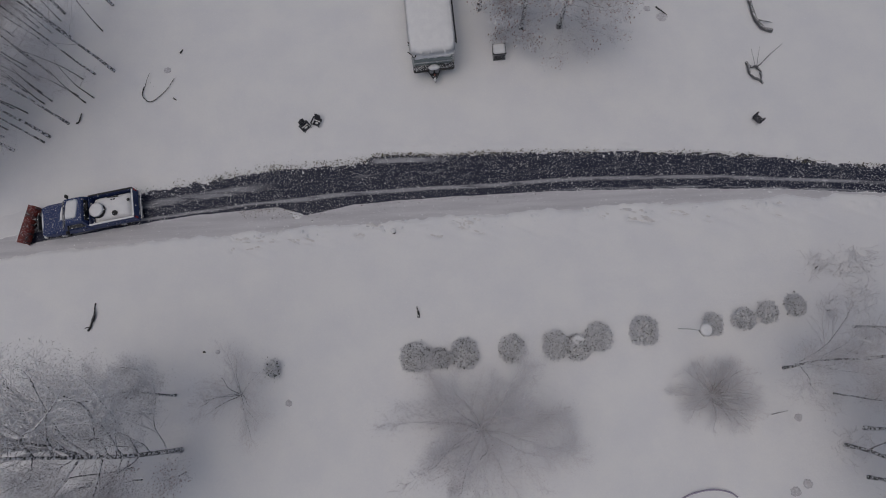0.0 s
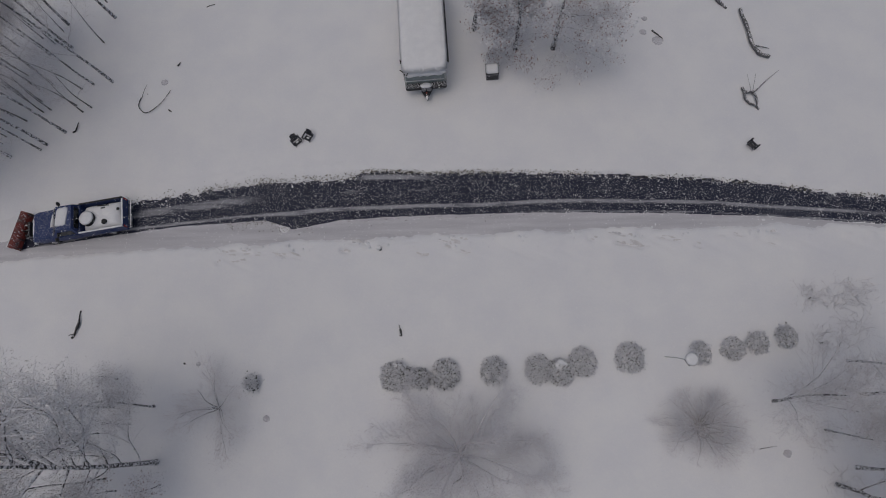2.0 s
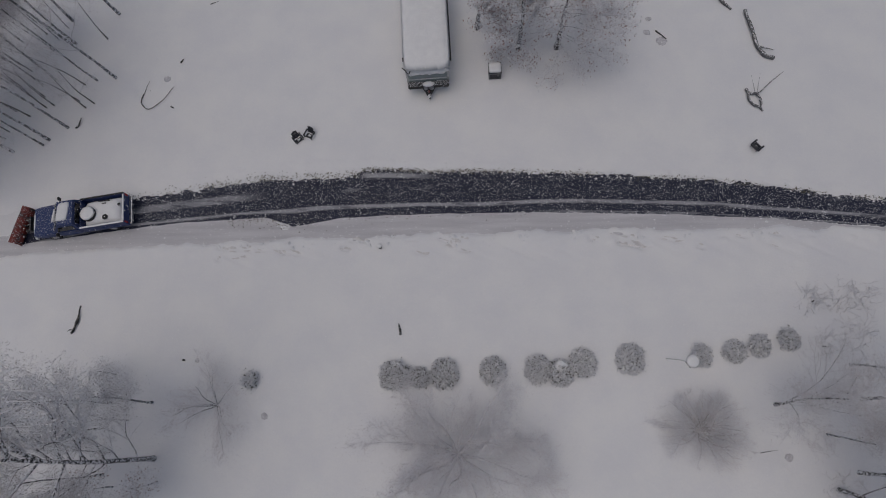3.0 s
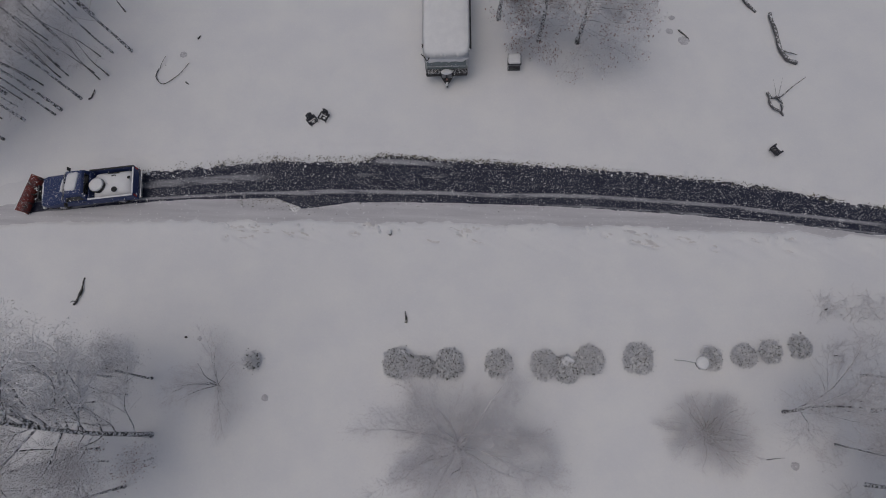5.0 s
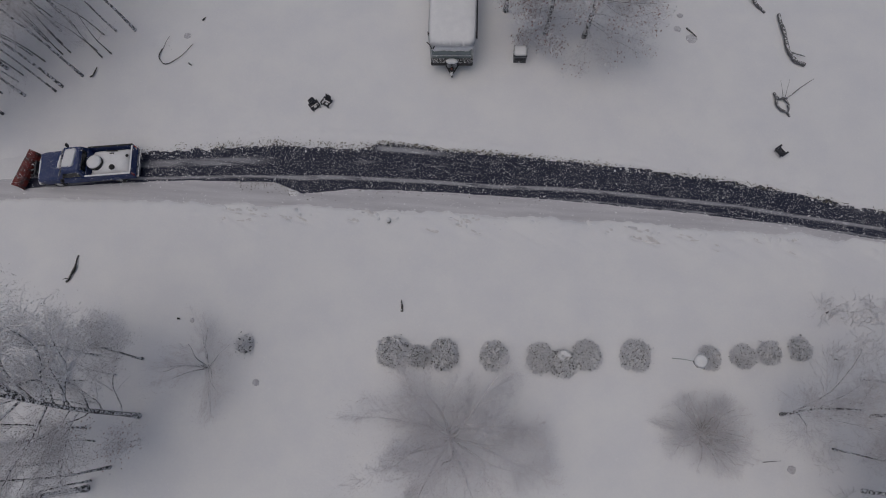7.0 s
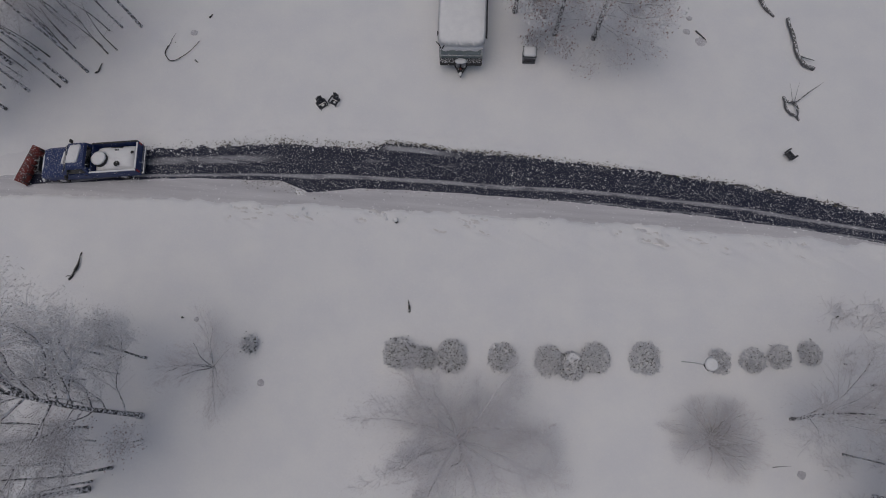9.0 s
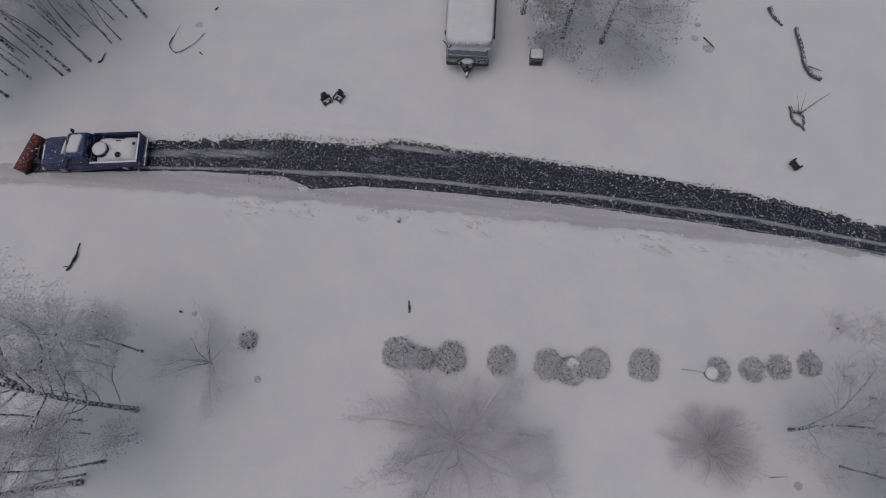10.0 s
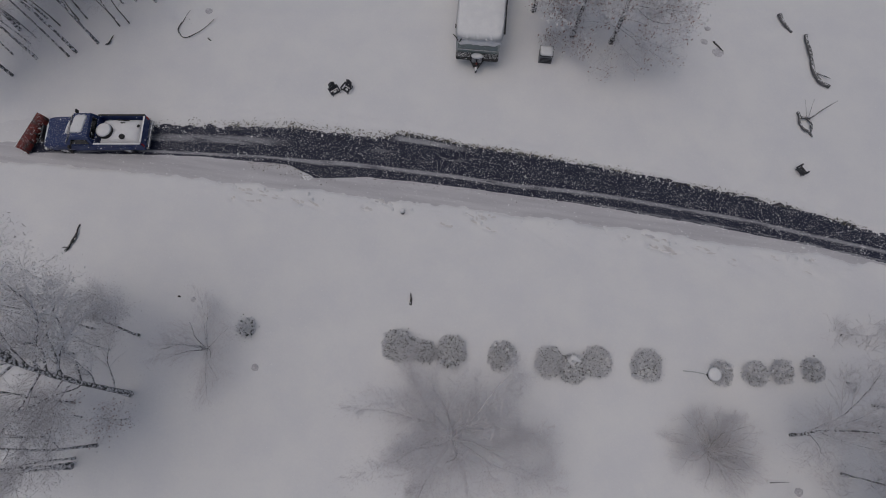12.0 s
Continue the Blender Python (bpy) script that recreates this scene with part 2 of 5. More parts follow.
def box_bm(size, at=(0, 0, 0), bevel=0.02, turn=(0, 0, 0), segments=2):
    bm = bmesh.new()
    m = pose(*at, *turn) @ Matrix.Diagonal((*size, 1))
    bmesh.ops.create_cube(bm, size=1, matrix=m)
    if bevel:
        bmesh.ops.bevel(bm, geom=bm.edges[:], offset=bevel, segments=segments, affect="EDGES", profile=0.6)
    return bm


def turned_bm(profile, sides=20, at=(0, 0, 0), turn=(0, 0, 0)):
    """A solid of revolution from (radius, height) pairs."""
    bm = bmesh.new()
    rings = [[bm.verts.new((r * math.cos(2 * math.pi * k / sides), r * math.sin(2 * math.pi * k / sides), h)) for k in range(sides)] for r, h in profile]
    for a, b in zip(rings, rings[1:]):
        for k in range(sides):
            bm.faces.new((a[k], a[(k + 1) % sides], b[(k + 1) % sides], b[k]))
    bm.faces.new(rings[0][::-1])
    bm.faces.new(rings[-1])
    bm.transform(pose(*at, *turn))
    return bm


def tube(points, radii, sides, verts, faces):
    """Adds a tapered tube along the points to the lists."""
    points, start = np.asarray(points, float), len(verts)
    if sides >= 5:
        # close rings at both ends keep the smooth shading of the side straight
        radii = np.asarray(radii, float)
        lead, tail = points[0] * 0.985 + points[1] * 0.015, points[-1] * 0.985 + points[-2] * 0.015
        points = np.concatenate([points[:1], [lead], points[1:-1], [tail], points[-1:]])
        radii = np.concatenate([radii[:1], radii[:1], radii[1:-1], radii[-1:], radii[-1:] * 0.6])
    ways = np.gradient(points, axis=0)
    ways /= np.linalg.norm(ways, axis=1)[:, None] + 1e-9
    ref = np.array([0.0, 0.0, 1.0]) if abs(ways[0][2]) < 0.8 else np.array([1.0, 0.0, 0.0])
    a = np.cross(ways, ref)
    a /= np.linalg.norm(a, axis=1)[:, None] + 1e-9
    b = np.cross(ways, a)
    ang = np.arange(sides) * 2 * np.pi / sides
    ring = a[:, None] * np.cos(ang)[None, :, None] + b[:, None] * np.sin(ang)[None, :, None]
    allv = points[:, None] + ring * np.asarray(radii)[:, None, None]
    verts.extend(map(tuple, allv.reshape(-1, 3)))
    for i in range(len(points) - 1):
        p, q = start + i * sides, start + (i + 1) * sides
        for k in range(sides):
            n = (k + 1) % sides
            faces.append((p + k, p + n, q + n, q + k))
    faces.append(tuple(start + k for k in range(sides))[::-1])
    faces.append(tuple(start + (len(points) - 1) * sides + k for k in range(sides)))


def tube_part(name, points, radii, sides, material, parent=None, label=""):
    v, f = [], []
    tube(points, radii, sides, v, f)
    return raw(name, v, f, material, parent, label, smooth=True)


def loft_bm(sections):
    """A closed body through sections of equal vertex count."""
    bm = bmesh.new()
    rings = [[bm.verts.new(p) for p in s] for s in sections]
    n = len(rings[0])
    for a, b in zip(rings, rings[1:]):
        for k in range(n):
            bm.faces.new((a[k], a[(k + 1) % n], b[(k + 1) % n], b[k]))
    bm.faces.new(rings[0][::-1])
    bm.faces.new(rings[-1])
    bmesh.ops.recalc_face_normals(bm, faces=bm.faces[:])
    return bm


def heap_bm(rx, ry, h, seed, sides=22, rings=6, square=2.0, rough=0.06, lumps=0.12):
    """A rounded slab of lying snow with an uneven rim; square above 2 makes it boxy."""
    rng = np.random.default_rng(seed)
    bm = bmesh.new()
    wob = 1 + rough * rng.normal(size=sides)
    top = bm.verts.new((0, 0, h))
    loops = []
    for j in range(1, rings + 1):
        f = j / rings
        loop = []
        for k in range(sides):
            a = 2 * math.pi * k / sides
            c, s = math.cos(a), math.sin(a)
            e = (abs(c) ** square + abs(s) ** square) ** (-1 / square)
            w = 1 + (wob[k] - 1) * f
            z = h * (1 - f ** 5) + lumps * h * rng.normal() * (1 - f)
            loop.append(bm.verts.new((rx * f * e * c * w, ry * f * e * s * w, max(z, 0.0))))
        loops.append(loop)
    for k in range(sides):
        bm.faces.new((top, loops[0][k], loops[0][(k + 1) % sides]))
    for a, b in zip(loops, loops[1:]):
        for k in range(sides):
            bm.faces.new((a[k], b[k], b[(k + 1) % sides], a[(k + 1) % sides]))
    bm.faces.new(loops[-1][::-1])
    return bm


# ---- ground and road ----
def line(xs, ys):
    return lambda x: np.interp(x, xs, ys)


near_bank = line((-90, -40, -27.8, -24.2, -20.7, -13.7, -6.8, 0, 6.5, 19.3, 24.5, 40, 90), (-14, 5.0, 8.15, 8.54, 8.68, 8.9, 9.22, 9.37, 9.38, 9.38, 9.24, 8.0, 0))
grey_far = line((-90, -40, -28, -24.6, -21.1, -17.6, -14.1, -10.6, -7.4, 0, 10, 24, 40, 90), (-12.6, 6.9, 9.6, 10.1, 10.42, 10.72, 11.05, 11.3, 11.5, 11.9, 11.7, 10.6, 9.4, 1.4))
far_bank = line((-90, -40, -28.7, -21.6, -14.5, -7.4, -4.6, -0.4, 3.1, 6.5, 9.8, 16.4, 22.6, 40, 90), (-11, 8.6, 11.0, 12.5, 13.35, 13.8, 13.82, 13.65, 13.36, 13.19, 13.02, 12.47, 11.69, 9.6, 1.6))
scraped_near = line((-40, -26, -21.1, -19.4, -17.7, -16, -14.2, -12.5, -10.8, -10.1, -9.15, -8.6, -7.3, -6, -4, -0.6, 4.4, 7.7, 10.9, 14.1, 17.3, 20.4, 23.5, 40, 90), (5.5, 9.0, 9.69, 9.92, 10.12, 10.31, 10.39, 10.47, 10.57, 10.35, 9.93, 9.93, 10.18, 10.43, 10.53, 10.6, 10.61, 10.56, 10.44, 10.34, 10.11, 9.93, 9.61, 8.0, 0.1))
scraped_far = line((-40, -26, -21.5, -19.9, -18.2, -16.4, -14.7, -13, -11.3, -9.5, -7.8, -6.0, -5.2, -4.75, -2.6, -0.9, 2.5, 5.9, 9.3, 12.6, 15.8, 19, 22.1, 23.7, 40, 90), (8.6, 10.95, 11.68, 11.86, 12.13, 12.4, 12.59, 12.82, 13.03, 13.05, 13.06, 13.08, 13.2, 13.62, 13.55, 13.41, 13.34, 13.2, 13.03, 12.75, 12.54, 12.13, 11.58, 11.35, 9.4, 1.4))
blade_smear = line((-40, -21, -12.6, -9.2, -7.5, -4, 0, 2.7, 6, 7.6, 11, 15.7, 18.9, 23.5, 40, 90), (6.1, 10.11, 10.83, 11.03, 11.19, 11.24, 11.28, 11.22, 11.36, 11.36, 11.26, 11.06, 10.74, 10.3, 8.6, 0.7))
SCRAPED_FROM = -25.6


def scrape_start(y):
    """The lane is bare from the plough's slanting blade on."""
    return SCRAPED_FROM - 0.1 + 0.34 * (y - 11.0)


HOLLOWS = ((-9.95, -1.2, 0.4, 0.12), (-18.3, 20.4, 0.5, 0.12), (-19.9, 19.8, 0.6, 0.15), (14.25, 22.15, 0.7, 0.15), (13.4, 22.7, 0.5, 0.12), (18.5, -3.2, 0.5, 0.12), (-14.2, 1.9, 0.4, 0.12))


# slanting scuffs that thrown snow cut into the near bank: along the road, in front of the bank's edge, length, width, depth, slope
_scuff = np.random.default_rng(31)
SCUFFS = [(-9.2, -0.75, 1.5, 0.17, 0.17, -0.3), (-4.9, -0.25, 1.3, 0.25, 0.13, -0.05), (11.2, -0.85, 1.5, 0.2, 0.18, -0.25)]
SCUFFS += [(float(_scuff.uniform(-14, 23)), float(_scuff.uniform(-1.1, -0.15)), float(_scuff.uniform(0.35, 0.95)), float(_scuff.uniform(0.1, 0.2)), float(_scuff.uniform(0.08, 0.17)), float(_scuff.uniform(-0.45, -0.05))) for _ in range(30)]


def ground_height(x, y):
    soft = 0.09 * value_noise(x, y, 9.0) + 0.03 * value_noise(x, y, 2.7) + 0.008 * value_noise(x, y, 0.7)
    ragged = 0.10 * value_noise(x, y, 0.55) + 0.06 * value_noise(x, y, 0.21)
    wavy = 0.16 * value_noise(x, y * 0.4, 1.7) * ramp(-22, -12, x)
    nb, gf, fb, sn, sf = near_bank(x), grey_far(x), far_bank(x), scraped_near(x), scraped_far(x)
    scraped = ramp(scrape_start(y) - 0.1, scrape_start(y) + 0.1, x)
    on_road = ramp(nb - 1.2, nb - 0.2, y) * ramp(fb + 1.2, fb + 0.2, y)
    z = soft * (1 - on_road)
    grey = ramp(nb - 0.12, nb + 0.18, y + ragged + wavy) * ramp(gf + 0.15, gf - 0.12, y + 0.4 * ragged)
    light = ramp(nb, nb + 0.2, y + wavy) * ramp(fb + 0.6, fb - 0.4, y + 1.6 * ragged)
    dark = scraped * ramp(sn - 0.05, sn + 0.05, y + 0.25 * ragged) * ramp(sf + 0.12, sf - 0.06, y + 1.3 * ragged)
    z -= np.maximum(np.maximum(0.11 * grey, 0.07 * light), 0.19 * dark)
    # a lump that the blade dropped where it swung back
    left = 0.9 * np.exp(-(((x + 9.55) / 0.32) ** 2) - (((y - 10.0) / 0.2) ** 2))
    z += scraped * 0.13 * np.clip(left + 0.5 * left * value_noise(x, y, 0.3), 0, 1)
    clumps = np.clip(value_noise(x, y, 0.45) + 0.6 * value_noise(x + 31, y, 1.3) + 0.1, 0, 1)
    z += 0.11 * clumps * np.exp(-(((y - nb + 0.45) / 0.35) ** 2)) * ramp(-20, -10, x)
    z += 0.03 * np.exp(-(((y - nb + 0.35) / 0.4) ** 2))
    z += scraped * 0.05 * np.clip(value_noise(x, y, 0.3) + 0.5, 0, 1.3) * np.exp(-(((y - fb - 0.25) / 0.22) ** 2))
    # round hollows in the snow
    for hx, hy, r, d in HOLLOWS:
        z -= d * np.exp(-(((x - hx) ** 2 + (y - hy) ** 2) / r ** 2) ** 1.5)
    for sx, off, n, w, d, slope in SCUFFS:
        sy = near_bank(sx) + off
        u, v = x - sx, y - sy - slope * (x - sx)
        z -= d * np.exp(-((2 * u / n) ** 4)) * np.exp(-((v / w) ** 2)) * (0.75 + 0.4 * value_noise(x, y, 0.3))
    # an old wheel track under the fresh snow
    z -= 0.06 * np.exp(-(((y - 4.75 - 0.055 * x) / 0.28) ** 2)) * ramp(-3, 0, x) * ramp(24, 19, x)
    # slanting furrows thrown by earlier ploughing
    slant = value_noise(x * 0.9 + y * 1.6, y * 0.35 - x * 0.05, 0.8)
    z -= 0.08 * np.clip(slant, 0, 1) * np.exp(-(((y - nb + 1.1) / 0.55) ** 2)) * ramp(-18, -13, x)
    return z


def spaced(low, high, step, reach):
    mid = np.arange(low, high + step / 2, step)
    out = [high]
    grow = step
    while out[-1] < reach:
        grow *= 1.35
        out.append(out[-1] + grow)
    below = [low - (v - high) for v in out[1:]]
    return np.concatenate([below[::-1], mid, out[1:]])


def build_ground():
    xs = spaced(-34, 31, 0.13, 1800)
    ys = np.unique(np.concatenate([spaced(-14, 32, 0.35, 1800), np.arange(7.2, 15.0, 0.07)]).round(3))
    gx, gy = np.meshgrid(xs, ys)
    z = ground_height(gx, gy)
    verts = np.stack([gx, gy, z], -1).reshape(-1, 3)
    w, h = len(xs), len(ys)
    i = np.arange((w - 1) * (h - 1))
    a = (i // (w - 1)) * w + i % (w - 1)
    faces = np.stack([a, a + 1, a + 1 + w, a + w], -1)
    ob = raw("ground", verts.tolist(), faces.tolist(), snow_mat, None, smooth=True)
    tagged(ob, "deep fresh snow over lawn and verge, softly uneven", "snow ground", kind="structure")


build_ground()


def ground_at(x, y):
    return float(ground_height(np.array([x]), np.array([y]))[0])


def road_strip(name, low, high, x0, x1, z, material, label, step=0.15, rows=10, jag=0.0, thick=0.12, skew=0.0, middle=None):
    xs = np.arange(x0, x1 + step / 2, step)
    fr = np.linspace(0, 1, rows)
    lo, hi = low(xs), high(xs)
    lo = lo + jag * (value_noise(xs, xs * 0, 0.5) + 0.6 * value_noise(xs, xs * 0 + 9, 0.17))
    hi = hi + jag * (value_noise(xs, xs * 0 + 5, 0.5) + 0.6 * value_noise(xs, xs * 0 + 3, 0.17))
    gy = lo[None] + (hi - lo)[None] * fr[:, None]
    gx = np.repeat(xs[None], rows, 0) + skew * (gy - 11.0)
    gz = z + 0.006 * value_noise(gx, gy, 0.5)
    w, h = len(xs), rows
    verts = np.stack([gx, gy, gz], -1).reshape(-1, 3)
    i = np.arange((w - 1) * (h - 1))
    a = (i // (w - 1)) * w + i % (w - 1)
    faces = np.stack([a, a + 1, a + 1 + w, a + w], -1).tolist()
    verts = verts.tolist()
    # side faces give the layer its thickness
    n = len(verts)
    verts += [[v[0], v[1], z - thick] for v in verts[:w]]
    verts += [[v[0], v[1], z - thick] for v in verts[(h - 1) * w : h * w]]
    faces += [(k + 1, k, n + k, n + k + 1) for k in range(w - 1)]
    faces += [((h - 1) * w + k, (h - 1) * w + k + 1, n + w + k + 1, n + w + k) for k in range(w - 1)]
    me = bpy.data.meshes.new(name)
    me.from_pydata(verts, [], faces)
    uv = me.uv_layers.new(name="UVMap")
    # across the strip v runs from 0 to 1, and is a quarter on the middle line where one is given
    across = np.repeat(fr[:, None], w, 1)
    if middle is not None:
        f = np.clip((middle(xs) - lo) / (hi - lo), 0.02, 0.98)[None]
        across = np.where(across < f, 0.25 * across / f, 0.25 + 0.75 * (across - f) / (1 - f))
    across = across.ravel()
    co = np.array([(v[0] * 0.1, across[k] if k < n else 0.0) for k, v in enumerate(verts)])
    idx = np.zeros(len(me.loops), dtype=np.int32)
    me.loops.foreach_get("vertex_index", idx)
    uv.data.foreach_set("uv", co[idx].ravel())
    ob = link_mesh(name, me, material, None, smooth=False)
    return tagged(ob, label, "road", kind="structure")


road_strip("road", lambda x: scraped_near(x) - 0.3, lambda x: scraped_far(x) + 0.35, SCRAPED_FROM - 0.9, 90, -0.125, asphalt_mat, "wet dark asphalt lane freshly scraped by a plough", rows=28, thick=0.2, middle=blade_smear)
road_strip("road_snow", near_bank_out := (lambda x: near_bank(x) - 0.3), lambda x: grey_far(x) + 0.1, -60, SCRAPED_FROM - 0.4, -0.075, packed_mat, "thin grey packed snow on the road", skew=0.34)
road_strip("road_snow", near_bank_out, lambda x: scraped_near(x) + 0.02, SCRAPED_FROM - 0.4, 90, -0.075, packed_mat, "thin grey packed snow on the road beside the scraped lane", jag=0.03, skew=0.34)
road_strip("road_snow", lambda x: grey_far(x) - 0.05, lambda x: far_bank(x) + 0.3, -60, SCRAPED_FROM - 0.4, -0.058, light_mat, "slightly greyed thin snow on the road's far lane", jag=0.05, skew=0.34)


# ---- trees ----
def unit(v):
    return v / (np.linalg.norm(v) + 1e-9)


def sideways(rng, d, angle):
    """A direction at that angle to d, turned at random round it."""
    ref = np.array([0.0, 0, 1]) if abs(d[2]) < 0.9 else np.array([1.0, 0, 0])
    a = unit(np.cross(d, ref))
    b = np.cross(d, a)
    t = rng.uniform(0, 2 * np.pi)
    return unit(d * math.cos(angle) + (a * math.cos(t) + b * math.sin(t)) * math.sin(angle))


def sprout(rng, p, d, length, radius, level, plan, out):
    """Grows one branch and what springs from it. plan: per level (children, from, angle, length share, wiggle, lift, steps)."""
    children, begin, angle, share, wiggle, lift, steps = plan[level]
    pts, rads, dirs = [p], [radius], [d]
    for i in range(steps):
        d = unit(d + rng.normal(size=3) * wiggle + np.array([0, 0, lift]))
        p = p + d * length / steps
        pts.append(p)
        rads.append(radius * (1 - 0.72 * (i + 1) / steps))
        dirs.append(d)
    out.append((level, np.array(pts), np.array(rads)))
    if level + 1 >= len(plan):
        return
    for c in range(children):
        f = begin + (1 - begin) * (c + rng.uniform(0.1, 0.9)) / children
        k = min(int(f * steps), steps - 1)
        g = f * steps - k
        q = pts[k] * (1 - g) + pts[k + 1] * g
        r = rads[k] * (1 - g) + rads[k + 1] * g
        size = length * share * rng.uniform(0.65, 1.15) * (1.15 - 0.55 * (f - begin) / (1 - begin + 1e-6))
        sprout(rng, q, sideways(rng, dirs[k], angle * rng.uniform(0.75, 1.25)), size, r * rng.uniform(*((0.28, 0.5) if level == 0 else (0.45, 0.65))), level + 1, plan, out)


def leaf_cloud(rng, centres, count, spread, size, squash=1.0):
    """Small folded leaves scattered round the centres."""
    c = centres[rng.integers(0, len(centres), count)] + rng.normal(size=(count, 3)) * spread * np.array([1, 1, squash])
    a = rng.normal(size=(count, 3))
    a /= np.linalg.norm(a, axis=1)[:, None]
    b = np.cross(a, rng.normal(size=(count, 3)))
    b /= np.linalg.norm(b, axis=1)[:, None]
    s = size * rng.uniform(0.6, 1.4, (count, 1))
    n = np.cross(a, b) * s * 0.35
    v = np.stack([c - a * s, c - b * s * 0.6 + n, c + a * s, c + b * s * 0.6 + n], 1).reshape(-1, 3)
    i = np.arange(count) * 4
    f = np.concatenate([np.stack([i, i + 1, i + 2], -1), np.stack([i, i + 2, i + 3], -1)])
    return v.tolist(), f.tolist()


def sliver_cloud(rng, centres, count, spread, size):
    """Fine twig ends as thin slivers round the centres."""
    c = centres[rng.integers(0, len(centres), count)] + rng.normal(size=(count, 3)) * spread
    a = rng.normal(size=(count, 3))
    a /= np.linalg.norm(a, axis=1)[:, None]
    b = np.cross(a, rng.normal(size=(count, 3)))
    b /= np.linalg.norm(b, axis=1)[:, None]
    s = size * rng.uniform(0.5, 1.5, (count, 1))
    w = s * 0.11
    v = np.stack([c - a * s, c + b * w, c + a * s, c - b * w], 1).reshape(-1, 3)
    i = np.arange(count) * 4
    return v.tolist(), np.stack([i, i + 1, i + 2, i + 3], -1).tolist()


def build_tree(seed, label, height, radius, plan, at=(0, 0), group="", stems=1, lean=(0, 0), stem_angle=0.5, turn=0.0, mats=None, leaves=None, category="tree", twig_scale=1.0, spray=None, low_limbs=(), spray_mat=None, tufts=None, limb_girth=0.009):
    rng = np.random.default_rng(seed)
    bark, limbm, twigm = mats or (trunk_mat, limb_mat, twig_mat)
    tree = thing("tree", (at[0], at[1], ground_at(*at) - 0.05), label, category, group, turn=turn)
    out = []
    for s in range(stems):
        d = unit(np.array([lean[0], lean[1], 1.0]))
        if stems > 1:
            az = 2 * np.pi * (s + rng.uniform(-0.3, 0.3)) / stems
            sa = stem_angle * rng.uniform(0.35, 1.15)
            d = unit(np.array([math.cos(az) * math.sin(sa), math.sin(az) * math.sin(sa), math.cos(sa)]))
        sprout(rng, np.array([0.0, 0, 0]) + (np.array([d[0], d[1], 0]) * radius if stems > 1 else 0), d, height * rng.uniform(0.9, 1.1), radius, 0, plan, out)
    for z, azimuth, rise, length in low_limbs:
        az, el = radians(azimuth), radians(rise)
        d = np.array([math.cos(az) * math.cos(el), math.sin(az) * math.cos(el), math.sin(el)])
        axis = out[0][1]
        foot = np.array([np.interp(z, axis[:, 2], axis[:, 0]), np.interp(z, axis[:, 2], axis[:, 1]), z])
        sprout(rng, foot, d, length, length * limb_girth, 1, plan, out)
    tv, tf, tips = [], [], []
    for level, pts, rads in out:
        if level == 0:
            rads = rads.copy()
            rads[0] *= 1.35
            stem = tube_part("trunk", pts, rads, 9, bark, tree)
        elif level == 1 and rads[0] > 0.012:
            tube_part("limb", pts, rads, 6, limbm, stem)
        else:
            tube(pts, np.maximum(rads * twig_scale, 0.008), 3, tv, tf)
        if level >= len(plan) - 2:
            tips.append(pts[-1])
            tips.append(pts[len(pts) // 2])
    if tv:
        raw("crown", tv, tf, twigm, tree, "fine bare twigs dusted with snow")
    if spray:
        v, f = sliver_cloud(rng, np.array(tips), *spray)
        raw("twig_spray", v, f, spray_mat or frost_mat, tree, "finest frosted twig ends")
    if tufts:
        v, f = leaf_cloud(rng, np.array(tips), *tufts)
        tagged(raw("snow_dusting", v, f, cap_mat, tree, "small tufts of snow caught in the twigs"), kind="stuff")
    if leaves:
        count, spread, size, mat, text = leaves
        v, f = leaf_cloud(rng, np.array(tips), count, spread, size)
        raw("leaves", v, f, mat, tree, text)
    return tree


def plan_forest():
    return [(11, 0.20, 0.95, 0.18, 0.03, 0.02, 9), (7, 0.2, 0.7, 0.5, 0.10, 0.05, 5), (6, 0.2, 0.7, 0.5, 0.14, 0.03, 4), (3, 0.2, 0.7, 0.6, 0.18, 0.0, 2)]


forest_mats = (hazed_bark_mat, twig_pale_mat, frost_mat)
FOREST = ((-21.85, 20.55), (-24.6, 17.0), (-25.75, 16.15), (-26.1, 15.8), (-28.05, 15.35), (-26.05, 20.55), (-26.95, 20.25), (-23.1, 20.4), (-28.2, 19.9), (-29.1, 13.95), (-22.4, 25.6), (-25.7, 25.2), (-25.1, 23.3), (-29.8, 17.2))
variants = []
for k in range(4):
    variants.append(build_tree(40 + k, "tall slender bare tree with dark bark streaked by snow", 13.5 + 1.2 * (k % 3), (0.088, 0.078, 0.085, 0.058)[k], plan_forest(), FOREST[k], "trees at the wood's edge", lean=((-0.02, 0.03, 0.0, 0.05)[k], (0.03, -0.02, 0.02, -0.01)[k]), mats=forest_mats, spray=(2500, 0.3, 0.07), spray_mat=frost_mat))
for k, (x, y) in enumerate(FOREST[4:]):
    copy_thing(variants[(1, 3, 3, 3, 0, 1, 2, 0, 1, 2)[k % 10]], pose(x, y, ground_at(x, y) - 0.05, 0, 0, 73 * k + 20))
